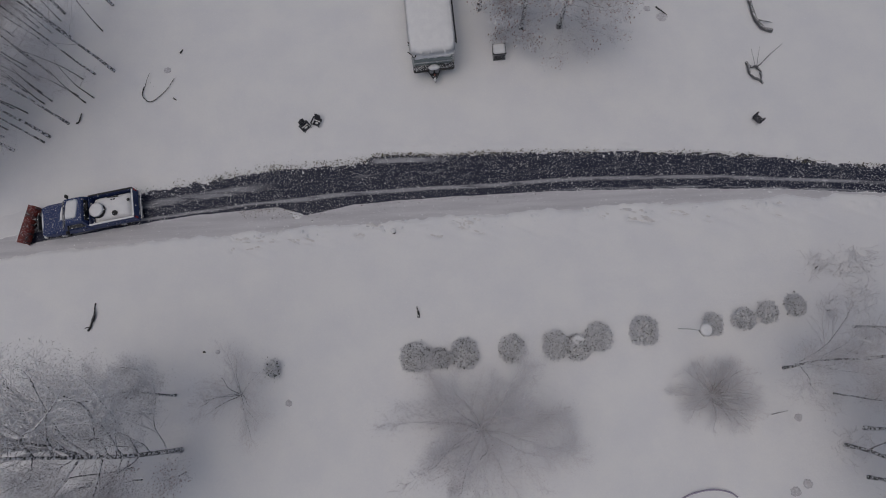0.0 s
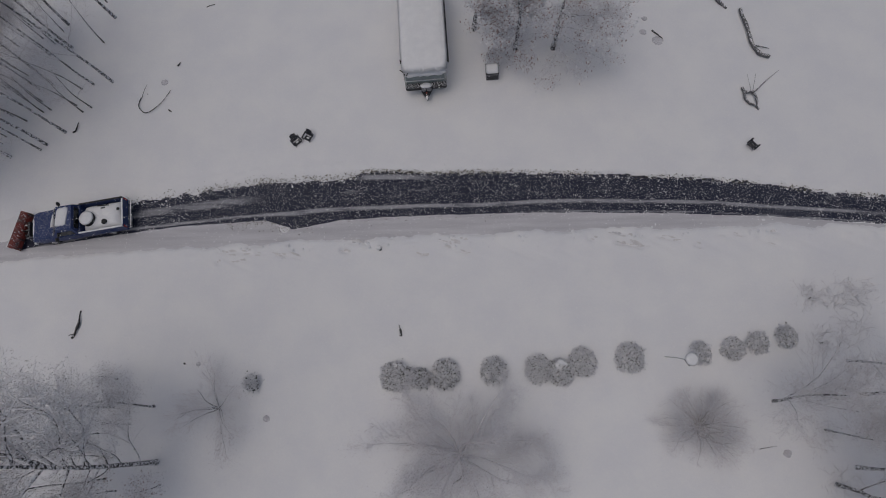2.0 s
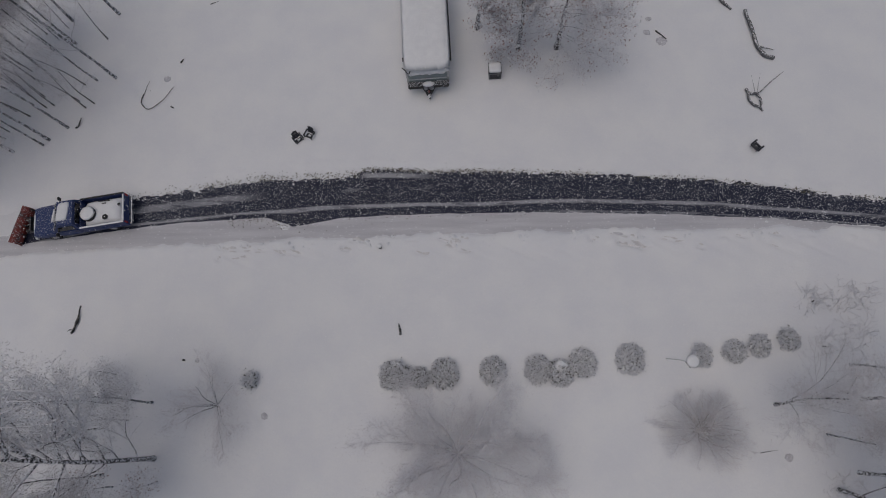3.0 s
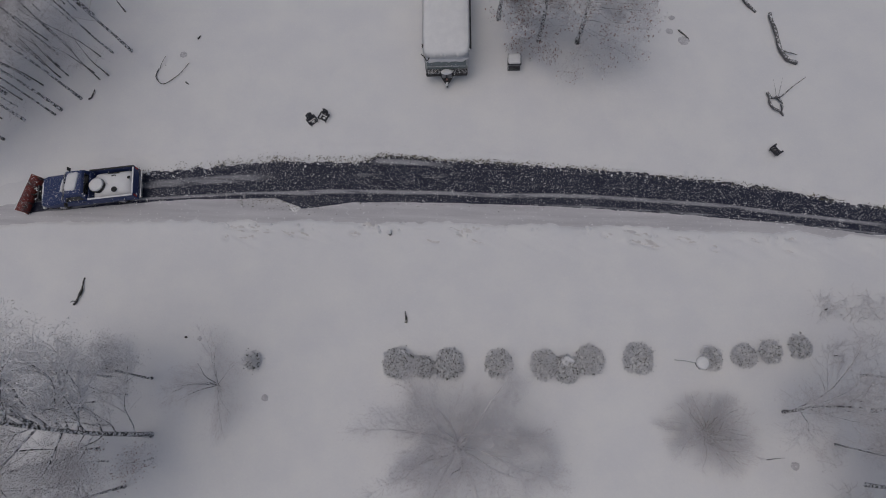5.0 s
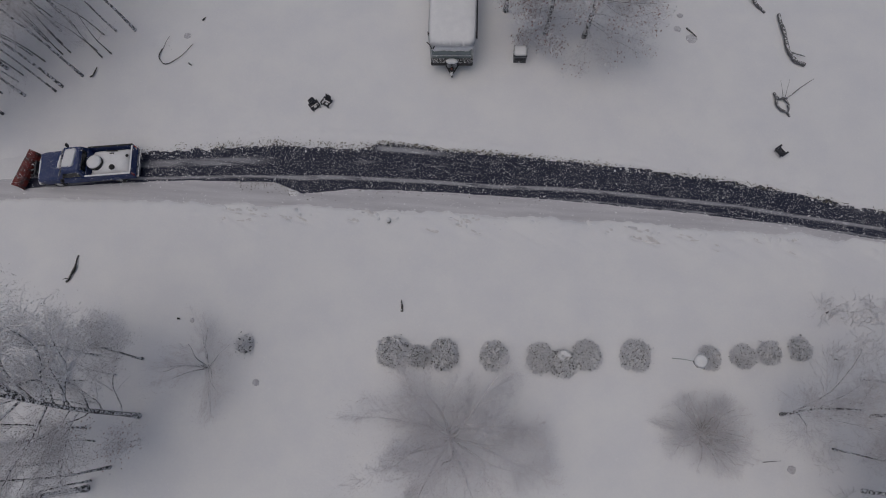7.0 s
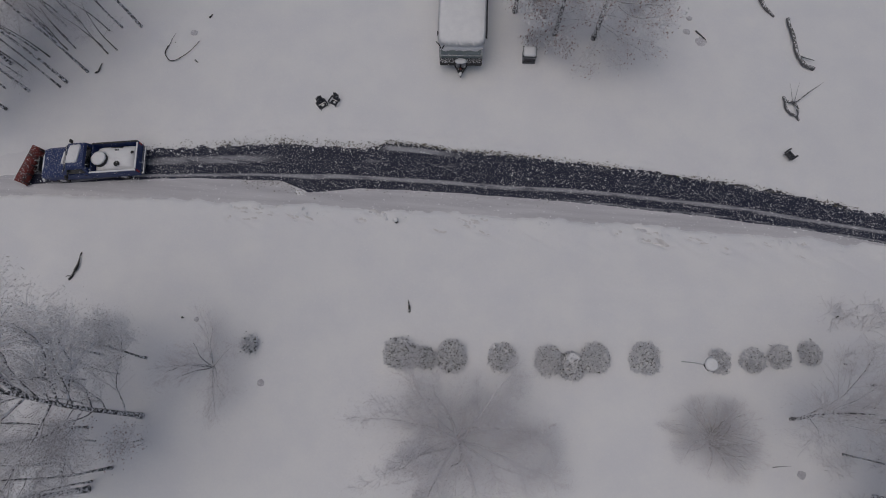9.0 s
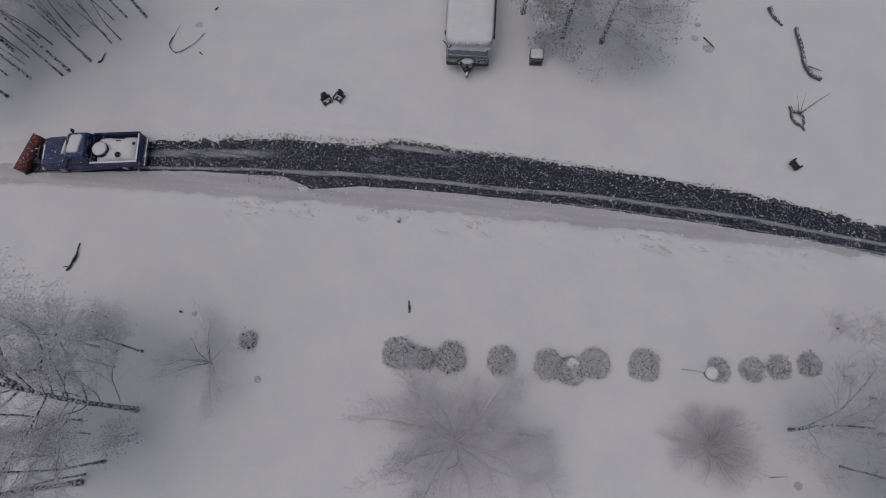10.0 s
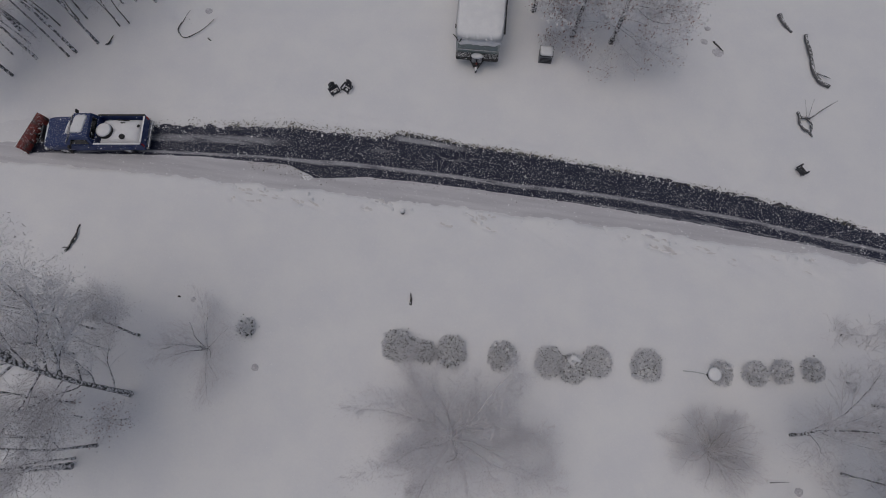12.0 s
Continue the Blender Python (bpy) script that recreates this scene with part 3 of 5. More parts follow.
# saplings between the trunks
SAPLINGS = ((-23.6, 18.4), (-23.05, 18.7), (-23.9, 20.1), (-25.85, 18.65), (-26.35, 18.5), (-27.4, 17.9), (-24.1, 18.9), (-28.6, 16.8), (-22.9, 23.6), (-25.9, 24.6), (-23.2, 26.9), (-28.9, 18.6), (-27.9, 21.3), (-26.6, 19.3))
plan_sapling = [(7, 0.35, 0.7, 0.3, 0.06, 0.02, 6), (5, 0.2, 0.7, 0.45, 0.12, 0.03, 3), (3, 0.2, 0.7, 0.5, 0.15, 0.0, 2)]
sap = [build_tree(60 + k, "thin bare sapling dusted with snow", 3.6 + 0.8 * k, 0.04, plan_sapling, SAPLINGS[k], "saplings under the trees", category="sapling", mats=(limb_mat, twig_pale_mat, frost_mat), spray=(900, 0.2, 0.06)) for k in range(3)]
# added saplings: twig haze, with a darker spray that dims this corner
hazy = [build_tree(66 + k, "slender frosted sapling added to darken the wood's corner", 5.0 + 0.7 * k, 0.045, plan_sapling, ((-28.4, 18.3), (-29.2, 20.3))[k], "frosted saplings at the wood's edge", category="sapling", mats=(hazed_bark_mat, twig_pale_mat, frost_mat), spray=(8000, 0.45, 0.07), spray_mat=twig_pale_mat) for k in range(2)]
for k, (x, y) in enumerate(((-30.0, 17.6), (-27.6, 19.4), (-29.6, 15.4), (-28.9, 21.9), (-30.6, 19.4), (-27.4, 21.6), (-30.4, 14.0), (-26.6, 22.8), (-28.8, 16.3), (-29.9, 12.6), (-30.0, 22.2), (-31.2, 20.8), (-29.0, 23.6), (-31.6, 18.4), (-27.4, 24.2), (-31.2, 16.3), (-26.4, 23.7), (-28.4, 25.2))):
    copy_thing(hazy[k % 2], pose(x, y, ground_at(x, y) - 0.05, 0, 0, 83 * k + 11))
for k, (x, y) in enumerate(SAPLINGS[3:]):
    copy_thing(sap[k % 3], pose(x, y, ground_at(x, y) - 0.05, 0, 0, 51 * k))

# broad trees of the front lawn
plan_broad = [(8, 0.1, 0.6, 0.55, 0.15, 0.0, 8), (10, 0.15, 0.7, 0.45, 0.15, 0.0, 5), (6, 0.1, 0.75, 0.5, 0.16, 0.02, 3), (3, 0.1, 0.7, 0.6, 0.2, 0.0, 2)]
build_tree(3, "broad many-stemmed bare tree white with clinging snow", 4.7, 0.075, plan_broad, (1.0, -3.15), stems=13, stem_angle=1.0, twig_scale=0.9, mats=(frost_mat, lit_frost_mat, lit_frost_mat), spray=(46000, 0.25, 0.055), spray_mat=lit_frost_mat)
plan_open = [(8, 0.15, 0.5, 0.5, 0.10, 0.0, 6), (7, 0.15, 0.6, 0.45, 0.14, 0.0, 4), (5, 0.1, 0.7, 0.55, 0.18, 0.0, 2)]
plan_tuft = [(5, 0.15, 0.6, 0.5, 0.16, 0.0, 7), (8, 0.15, 0.7, 0.45, 0.16, 0.0, 4), (5, 0.1, 0.7, 0.55, 0.2, 0.0, 2)]
build_tree(8, "small rounded bare tree with snow along its branches", 2.25, 0.055, plan_tuft, (14.05, -1.85), stems=36, stem_angle=1.12, twig_scale=1.0, mats=(twig_pale_mat, lit_frost_mat, lit_frost_mat), spray=(11000, 0.13, 0.05), spray_mat=lit_frost_mat, tufts=(1600, 0.1, 0.042))
build_tree(13, "small thin bare tree with snow on its twigs", 2.9, 0.032, plan_open, (-12.75, -0.6), turn=-80, stems=10, stem_angle=0.95, twig_scale=0.8, mats=(limb_mat, frost_mat, lit_frost_mat), spray=(8000, 0.26, 0.055), spray_mat=lit_frost_mat)

# old trees in the corner of the lawn
plan_under = [(12, 0.12, 0.75, 0.42, 0.06, 0.03, 6), (8, 0.15, 0.7, 0.5, 0.12, 0.03, 4), (6, 0.1, 0.7, 0.55, 0.15, 0.0, 2)]
plan_old = [(8, 0.08, 0.85, 0.28, 0.018, 0.02, 12), (11, 0.15, 0.6, 0.42, 0.15, 0.05, 9), (9, 0.12, 0.7, 0.5, 0.14, 0.03, 4), (7, 0.1, 0.7, 0.5, 0.18, 0.0, 2)]
build_tree(21, "tall old bare tree with wide limbs under snow", 15.0, 0.135, plan_old, (-16.05, -3.5), lean=(0.02, 0.14), spray=(34000, 0.2, 0.055), spray_mat=twig_pale_mat, mats=(mottled_mat, flecked_mat, frost_mat), twig_scale=1.5, tufts=(4500, 0.14, 0.05), limb_girth=0.0135, low_limbs=((3.4, 100, 35, 2.8), (6.4, 65, 40, 4.6), (7.6, 95, 50, 5.2), (8.8, 75, 52, 5.6), (5.2, -95, 35, 3.6), (7.4, -80, 40, 4.2), (9.0, -105, 40, 4.5), (4.6, 85, 40, 3.6), (5.8, 105, 45, 4.4), (7.0, 78, 48, 5.0), (8.2, 112, 42, 5.4), (9.4, 92, 50, 6.0), (10.2, 120, 40, 5.4), (10.8, 70, 45, 5.2), (11.8, 100, 55, 5.0)))
plan_thin = [(12, 0.30, 0.8, 0.32, 0.04, 0.02, 9), (8, 0.15, 0.7, 0.5, 0.12, 0.04, 5), (6, 0.15, 0.7, 0.5, 0.15, 0.02, 3), (4, 0.15, 0.7, 0.55, 0.2, 0.0, 2)]
corner = [((-16.5, -0.45), 0.07, 4.8), ((-17.0, -6.2), 0.08, 9.5), ((-18.0, -7.35), 0.15, 12.0), ((-21.3, -2.4), 0.13, 12.0), ((-21.1, -5.1), 0.09, 11.0), ((-17.9, -6.95), 0.055, 8.0), ((-19.0, -0.5), 0.06, 7.0), ((-18.85, -4.35), 0.055, 8.0), ((-19.9, -6.2), 0.05, 7.0)]
for k, (xy, r, h) in enumerate(corner):
    build_tree(80 + k, "slim bare tree with snow-streaked bark", h, r, plan_thin, xy, "trees in the corner of the lawn", lean=(0.02 * (k % 3 - 1), 0.03 + 0.02 * (k % 2)), spray=(5000, 0.2, 0.06), spray_mat=twig_pale_mat, mats=(mottled_mat, flecked_mat, frost_mat), twig_scale=1.2, tufts=(500, 0.14, 0.045))
build_tree(90, "small crooked bare sapling", 3.2, 0.04, plan_sapling, (-17.8, -1.45), lean=(-0.25, 0.1), category="sapling")
# frosted saplings under the corner trees
for k, (x, y, h) in enumerate(((-19.2, -3.2, 4.5), (-18.2, -5.0, 4.0), (-19.6, -1.9, 5.5), (-18.9, 1.1, 2.4), (-21.5, -0.6, 5.5), (-15.7, -4.7, 2.8), (-20.5, -6.3, 5.0))):
    build_tree(400 + k, "frosted bare sapling in the corner of the lawn", h, 0.035, plan_under, (x, y), "saplings in the corner", lean=(0.0, 0.1), mats=(mottled_mat, flecked_mat, frost_mat), category="sapling", spray=(1800, 0.16, 0.055), twig_scale=1.2, tufts=(250, 0.12, 0.045), leaves=(420, 0.22, 0.05, oak_mat, "a few withered leaves") if k in (1, 5) else None)
# trees on the other side of the lawn
plan_fork = [(8, 0.20, 0.6, 0.62, 0.05, 0.02, 8), (10, 0.15, 0.7, 0.45, 0.10, 0.03, 6), (10, 0.1, 0.7, 0.5, 0.15, 0.02, 3), (6, 0.1, 0.7, 0.6, 0.2, 0.0, 2)]
for k, (xy, r, h) in enumerate((((18.15, -0.5), 0.085, 5.2), ((22.7, -0.2), 0.09, 9.0), ((21.9, -3.9), 0.09, 9.0), ((20.75, -4.75), 0.11, 8.0), ((20.6, -2.0), 0.05, 5.0), ((21.6, -6.4), 0.09, 8.0), ((22.4, 1.6), 0.07, 6.0), ((23.6, -5.4), 0.08, 7.5), ((22.9, -7.6), 0.08, 7.0), ((24.0, -2.2), 0.07, 7.0))):
    build_tree(100 + k, "forked bare tree with snow on its limbs", h, r, plan_fork, xy, "trees beside the hedge", lean=(0.03, 0.05 - 0.02 * k), mats=(mottled_mat, flecked_mat, frost_mat), spray=(9000, 0.26, 0.065), low_limbs=((0.8, 42, 60, 5.0), (1.0, 8, 52, 2.6), (1.1, -35, 50, 2.4)) if k == 0 else ())
# leafy trees behind the trailer
plan_oak = [(7, 0.45, 1.1, 0.36, 0.04, 0.02, 10), (9, 0.12, 0.65, 0.45, 0.12, 0.0, 6), (7, 0.12, 0.7, 0.5, 0.16, 0.0, 4), (3, 0.2, 0.7, 0.6, 0.2, 0.0, 2)]
rng_low = np.random.default_rng(9)
LOW_FAN = tuple((float(z), float(a), float(e), float(n)) for z, a, e, n in zip(rng_low.uniform(1.4, 4.2, 13), np.concatenate([np.linspace(-48, 62, 12), [-165.0]]), rng_low.uniform(2, 22, 13), rng_low.uniform(2.9, 4.3, 13)))
LOW_FAN += ((1.0, -88.0, 2.0, 3.3), (1.5, -58.0, 6.0, 3.7), (1.0, -70.0, 2.0, 3.0), (1.8, -38.0, 4.0, 3.6))
LOW_ROUND = tuple((float(z), float(a), float(e), float(n)) for z, a, e, n in zip(rng_low.uniform(1.3, 4.5, 14), np.concatenate([np.linspace(60, 205, 12), [20.0, 215.0]]), rng_low.uniform(0, 25, 14), rng_low.uniform(2.0, 3.1, 14)))
LOW_ROUND += ((0.9, -125.0, 4.0, 2.2), (1.0, -85.0, 2.0, 2.4))
for k, (xy, r, h, n, low) in enumerate((((2.46, 23.4), 0.14, 9.5, 1200, ()), ((5.1, 21.8), 0.15, 6.5, 9500, LOW_ROUND), ((7.55, 21.7), 0.16, 8.5, 3400, LOW_FAN))):
    build_tree(120 + k, "tree with withered reddish leaves under snow" if n > 9000 else "bare tree with a few withered leaves under snow", h, r, plan_oak, xy, "trees beside the trailer", lean=(0.02 * k, 0.0), leaves=(int(n * 0.9), 0.14, 0.064, oak_mat, "withered leaves with snow on them"), mats=(mottled_mat, limb_mat, frost_mat), spray=((500, 5000, 12000)[k], 0.17, 0.055), low_limbs=low, tufts=(700 + n // 5, 0.13, 0.09))


loose_mat = leaf_material("snow_laden_sprigs", (0.035, 0.04, 0.036), (0.10, 0.11, 0.10), 0.8)
sprig_mat = leaf_material("bare_sprigs", (0.04, 0.045, 0.04), (0.12, 0.125, 0.115), 0.15)


# ---- hedge of clipped shrubs ----
def build_shrub(seed, rx, ry, h, at, snow_top=False, mat=None, label="round clipped evergreen shrub dusted with snow", count=1450, leaf=(0.075, 0.062), core=None, gaps=0):
    rng = np.random.default_rng(seed)
    h *= 0.75
    bush = thing("shrub", (at[0], at[1], ground_at(*at) - 0.03), label, "shrub", "row of clipped shrubs")
    bm = bmesh.new()
    bmesh.ops.create_icosphere(bm, subdivisions=4, radius=1)
    for v in bm.verts:
        n = v.co.copy()
        e = (abs(n.x) ** 2.6 + abs(n.y) ** 2.6 + abs(n.z) ** 2.6) ** (-1 / 2.6)
        w = 0.8 * e * (1 + 0.09 * noise.noise(n * 3.1 + Vector((seed, 0, 0))) + 0.05 * noise.noise(n * 9 + Vector((seed, 3, 0))))
        v.co = Vector((n.x * rx * w, n.y * ry * w, h / 2 + n.z * h / 2 * w))
    part("inner_growth", bm, core or core_mat, bush, "dense twigs inside", smooth=True)
    # sprigs spread evenly over the rounded top and down to the rim
    a, r = rng.uniform(0, 2 * np.pi, 420), np.sqrt(rng.uniform(0, 1.08, 420))
    e = (np.abs(np.cos(a)) ** 2.6 + np.abs(np.sin(a)) ** 2.6) ** (-1 / 2.6)
    c = np.stack([rx * r * e * np.cos(a), ry * r * e * np.sin(a), h * (0.22 + 0.78 * np.sqrt(np.clip(1 - r ** 2.6, 0, 1)))], -1)
    v, f = leaf_cloud(rng, c, count, *leaf)
    raw("foliage", v, f, mat or shrub_mat, bush)
    v, f = leaf_cloud(rng, c[c[:, 2] > h * 0.45], int(230 * rx), 0.05, 0.105)
    tagged(raw("snow_dusting", v, f, cap_mat, bush, "small tufts of snow on the foliage"), kind="stuff")
    if gaps:
        v, f = leaf_cloud(rng, c[c[:, 2] > h * 0.4], int(gaps * rx), 0.06, 0.05)
        tagged(raw("bare_sprigs", v, f, sprig_mat, bush, "dark sprigs shaken free of snow"), kind="stuff")
    if snow_top:
        ob = part("snow_cap", heap_bm(rx * 0.55, ry * 0.5, 0.1, seed, sides=30, rough=0.17), cap_mat, bush, "clump of snow", smooth=True)
        ob.location = (0.0, 0.32, h * 0.92)
    return bush


SHRUBS = ((-2.5, 1.05, 0.86, 0.78, 0.9), (-1.12, 0.92, 0.55, 0.5, 0.65), (0.30, 1.12, 0.72, 0.80, 0.9), (3.03, 1.28, 0.68, 0.72, 0.8), (5.52, 1.36, 0.68, 0.74, 0.85), (6.75, 1.16, 0.62, 0.70, 0.8), (7.98, 1.70, 0.72, 0.74, 0.9), (10.62, 1.92, 0.72, 0.76, 0.9), (14.5, 2.12, 0.48, 0.55, 0.75), (16.28, 2.34, 0.56, 0.55, 0.7), (17.68, 2.64, 0.50, 0.55, 0.7), (19.3, 2.95, 0.45, 0.53, 0.75))
for k, (x, y, rx, ry, h) in enumerate(SHRUBS):
    build_shrub(200 + k, rx, ry, h, (x, y), snow_top=k == 5, gaps=(420, 700, 380, 200, 160, 380, 220, 120, 0, 0, 0, 0)[k])
build_shrub(230, 0.43, 0.43, 0.6, (-10.85, 0.8), label="small loose evergreen shrub heaped with snow", mat=loose_mat, count=400, leaf=(0.11, 0.075), core=cap_mat)


def build_bramble(seed, at, radius, label):
    rng = np.random.default_rng(seed)
    ob = thing("undergrowth", (at[0], at[1], ground_at(*at)), label, "undergrowth", "tangles of undergrowth", kind="stuff")
    v, f = [], []
    for _ in range(45):
        a, r = rng.uniform(0, 2 * np.pi), radius * math.sqrt(rng.uniform(0, 1))
        p = np.array([r * math.cos(a), r * math.sin(a), -0.03])
        d = unit(np.array([rng.normal(), rng.normal(), 1.2]))
        out = []
        sprout(rng, p, d, rng.uniform(0.35, 0.9), 0.012, 0, [(3, 0.3, 0.7, 0.5, 0.25, -0.08, 4), (2, 0.3, 0.7, 0.5, 0.2, 0.0, 2)], out)
        for _lv, pts, rads in out:
            tube(pts, np.maximum(rads, 0.006), 3, v, f)
    raw("stems", v, f, frost_mat, ob)
    return ob


for k, (x, y, r) in enumerate(((20.9, 5.2, 0.6), (22.3, 5.2, 0.9), (23.6, 5.3, 0.8), (21.3, 2.7, 0.6), (23.0, 3.2, 1.0), (21.0, -5.0, 0.9), (22.8, -1.8, 1.0), (20.0, -2.2, 0.8))):
    build_bramble(300 + k, (x, y), r, "low tangle of bare stems poking through snow")


# ---- pickup truck with a plough ----
def build_truck():
    truck = thing("pickup_truck", (-22.1, 10.62, -0.125), "blue pickup truck with red plough and a snow-filled bed", "truck", turn=188.5)
    half = 0.97

    def profile(x, bottom, top, w, tuck=0.06):
        return [(x, -w + tuck, bottom), (x, -w, bottom + 0.25), (x, -w, top - 0.12), (x, -w + 0.07, top), (x, w - 0.07, top), (x, w, top - 0.12), (x, w, bottom + 0.25), (x, w - tuck, bottom)]

    body = part("body", loft_bm([profile(2.92, 0.5, 0.86, 0.80), profile(2.85, 0.42, 1.0, 0.90), profile(2.5, 0.40, 1.06, half), profile(1.55, 0.40, 1.12, half), profile(0.0, 0.40, 1.14, half), profile(-0.12, 0.40, 1.14, half)]), blue_mat, truck, "blue painted body with snow on it", smooth=False)
    part("hood", loft_bm([[(2.80, -0.74, 1.0), (2.80, 0.74, 1.0), (2.80, 0.74, 1.045), (2.80, -0.74, 1.045)], [(2.0, -0.84, 1.07), (2.0, 0.84, 1.07), (2.0, 0.78, 1.13), (2.0, -0.78, 1.13)], [(1.45, -0.86, 1.1), (1.45, 0.86, 1.1), (1.45, 0.78, 1.175), (1.45, -0.78, 1.175)]]), blue_mat, body)
    ridge = heap_bm(0.07, 0.76, 0.06, 5, rough=0.12)
    ridge.transform(Matrix.Translation((2.80, 0, 1.0)))
    part("snow_rim", ridge, cap_mat, truck, "snow along the hood's front edge", smooth=True)
    part("grille", box_bm((0.05, 1.2, 0.26), (2.92, 0, 0.76), 0.015), black_mat, body)
    for side in (-1, 1):
        part("headlight", box_bm((0.07, 0.26, 0.2), (2.885, side * 0.74, 0.8), 0.02), lamp_mat, truck, "clear headlight")
        part("taillight", box_bm((0.05, 0.12, 0.34), (-2.88, side * 0.88, 0.95), 0.012), lamp_red_mat, truck, "red tail light")
    part("front_bumper", box_bm((0.16, 1.88, 0.2), (2.98, 0, 0.55), 0.04), chrome_mat, truck, "chrome bumper")
    part("rear_bumper", box_bm((0.18, 1.8, 0.18), (-2.98, 0, 0.58), 0.04), chrome_mat, truck, "chrome bumper")
    # cab

    def ring(x, z, w):
        return [(x, -w, z), (x, w, z)]

    def cab_level(x0, x1, z, w):
        return [(x0, -w, z), (x0, w, z), (x1, w, z), (x1, -w, z)]

    cab = part("cab", loft_bm([cab_level(1.52, -0.12, 1.12, 0.93), cab_level(1.05, -0.08, 1.58, 0.82), cab_level(0.92, -0.05, 1.75, 0.76), cab_level(0.82, 0.05, 1.79, 0.70)]), blue_mat, truck, "blue cab")
    part("windshield", loft_bm([[(1.47, -0.84, 1.17), (1.47, 0.84, 1.17), (1.50, 0.84, 1.19), (1.50, -0.84, 1.19)], [(1.045, -0.74, 1.60), (1.045, 0.74, 1.60), (1.075, 0.74, 1.62), (1.075, -0.74, 1.62)]]), glass_mat, cab, "windscreen streaked with snow")
    part("rear_window", box_bm((0.03, 1.3, 0.36), (-0.115, 0, 1.4), 0.01, (0, 4, 0)), glass_mat, cab)
    for side in (-1, 1):
        part("side_window", loft_bm([[(1.2, side * 0.915, 1.2), (0.05, side * 0.915, 1.2), (0.05, side * 0.935, 1.2), (1.2, side * 0.935, 1.2)], [(0.95, side * 0.835, 1.56), (0.08, side * 0.835, 1.56), (0.08, side * 0.855, 1.56), (0.95, side * 0.855, 1.56)]]), glass_mat, cab)
        door = part("door", box_bm((1.25, 0.03, 0.6), (0.62, side * 0.972, 0.82), 0.012), blue_mat, truck)
        part("door_handle", box_bm((0.16, 0.03, 0.04), (0.15, side * 1.0, 1.0), 0.01), black_mat, door)
        mirror = part("mirror", box_bm((0.1, 0.2, 0.24), (1.12, side * 1.16, 1.28), 0.03), black_mat, truck, "black door mirror")
        part("mirror_arm", box_bm((0.05, 0.2, 0.04), (1.12, side * 1.02, 1.22), 0.01), black_mat, mirror)
    slab = heap_bm(0.36, 0.60, 0.08, 11, sides=32, square=9.0, rough=0.035)
    slab.transform(Matrix.Translation((0.52, -0.08, 1.785)) @ Matrix(((1, 0.14, 0, 0), (0, 1, 0, 0), (0, 0, 1, 0), (0, 0, 0, 1))))
    part("roof_snow", slab, cap_mat, cab, "flat slab of snow left on the roof", smooth=True)
    # windscreen snow
    streak = heap_bm(0.11, 0.50, 0.09, 12, sides=26, rough=0.2)
    streak.transform(Matrix.Translation((1.50, -0.2, 1.16)) @ Matrix(((1, 0.16, 0, 0), (0, 1, 0, 0), (0, 0, 1, 0), (0, 0, 0, 1))) @ pose(0, 0, 0, 0, 25, 0))
    part("windscreen_snow", streak, cap_mat, cab, "snow along the windscreen", smooth=True)
    # bed
    for side in (-1, 1):
        part("bed_wall", box_bm((2.74, 0.09, 0.72), (-1.52, side * 0.925, 0.86), 0.025), blue_mat, truck, "blue bed side")
        part("bed_rail", box_bm((2.72, 0.1, 0.04), (-1.52, side * 0.925, 1.24), 0.012), black_mat if side < 0 else cap_mat, truck, "dark rail cap" if side < 0 else "rail cap under snow")
        part("wheel_arch", box_bm((1.0, 0.06, 0.16), (-1.75, side * 0.985, 0.78), 0.03), blue_mat, truck)
    part("bed_front", box_bm((0.07, 1.8, 0.72), (-0.19, 0, 0.86), 0.015), blue_mat, truck)
    tail = part("tailgate", box_bm((0.08, 1.76, 0.66), (-2.86, 0, 0.9), 0.02), blue_mat, truck, "closed tailgate")
    part("tailgate_snow", box_bm((0.09, 1.7, 0.04), (-2.86, 0, 1.24), 0.015), cap_mat, tail, "snow on the tailgate's edge")
    part("bed_floor", box_bm((2.66, 1.78, 0.06), (-1.52, 0, 0.62), 0.01), black_mat, truck)
    load = heap_bm(1.34, 0.885, 0.56, 15, sides=40, rings=8, square=14.0, rough=0.01, lumps=0.03)
    load.transform(Matrix.Translation((-1.53, 0, 0.65)))
    part("bed_snow", load, cap_mat, truck, "deep snow filling the bed", smooth=True)
    drum = part("drum", turned_bm([(0.44, 0.0), (0.46, 0.05), (0.44, 0.1), (0.44, 0.34), (0.46, 0.38), (0.45, 0.42)], 28, (-0.74, 0.13, 0.95)), black_mat, truck, "dark round drum in the bed")
    lid = heap_bm(0.45, 0.45, 0.07, 17, sides=28, rough=0.015)
    lid.transform(Matrix.Translation((-0.71, 0.10, 1.37)))
    part("drum_snow", lid, cap_mat, drum, "round cap of snow", smooth=True)
    tyre = turned_bm([(0.07, 0.0), (0.12, 0.0), (0.165, 0.03), (0.165, 0.09), (0.12, 0.12), (0.07, 0.12), (0.07, 0.10)], 18, (-1.74, 0.46, 1.17))
    part("coiled_hose", tyre, black_mat, truck, "dark coil poking from the snow")
    part("shovel_handle", box_bm((0.72, 0.06, 0.05), (-1.66, -0.60, 1.21), 0.018, (0, 0, -4)), black_mat, truck, "dark handle half under snow")
    part("tool", box_bm((0.26, 0.07, 0.06), (-1.66, -0.44, 1.21), 0.02), steel_mat, truck, "small dark tool in the snow")
    part("tie_down", turned_bm([(0.08, 0), (0.1, 0.03), (0.08, 0.06)], 12, (-2.6, -0.22, 1.19)), black_mat, truck)
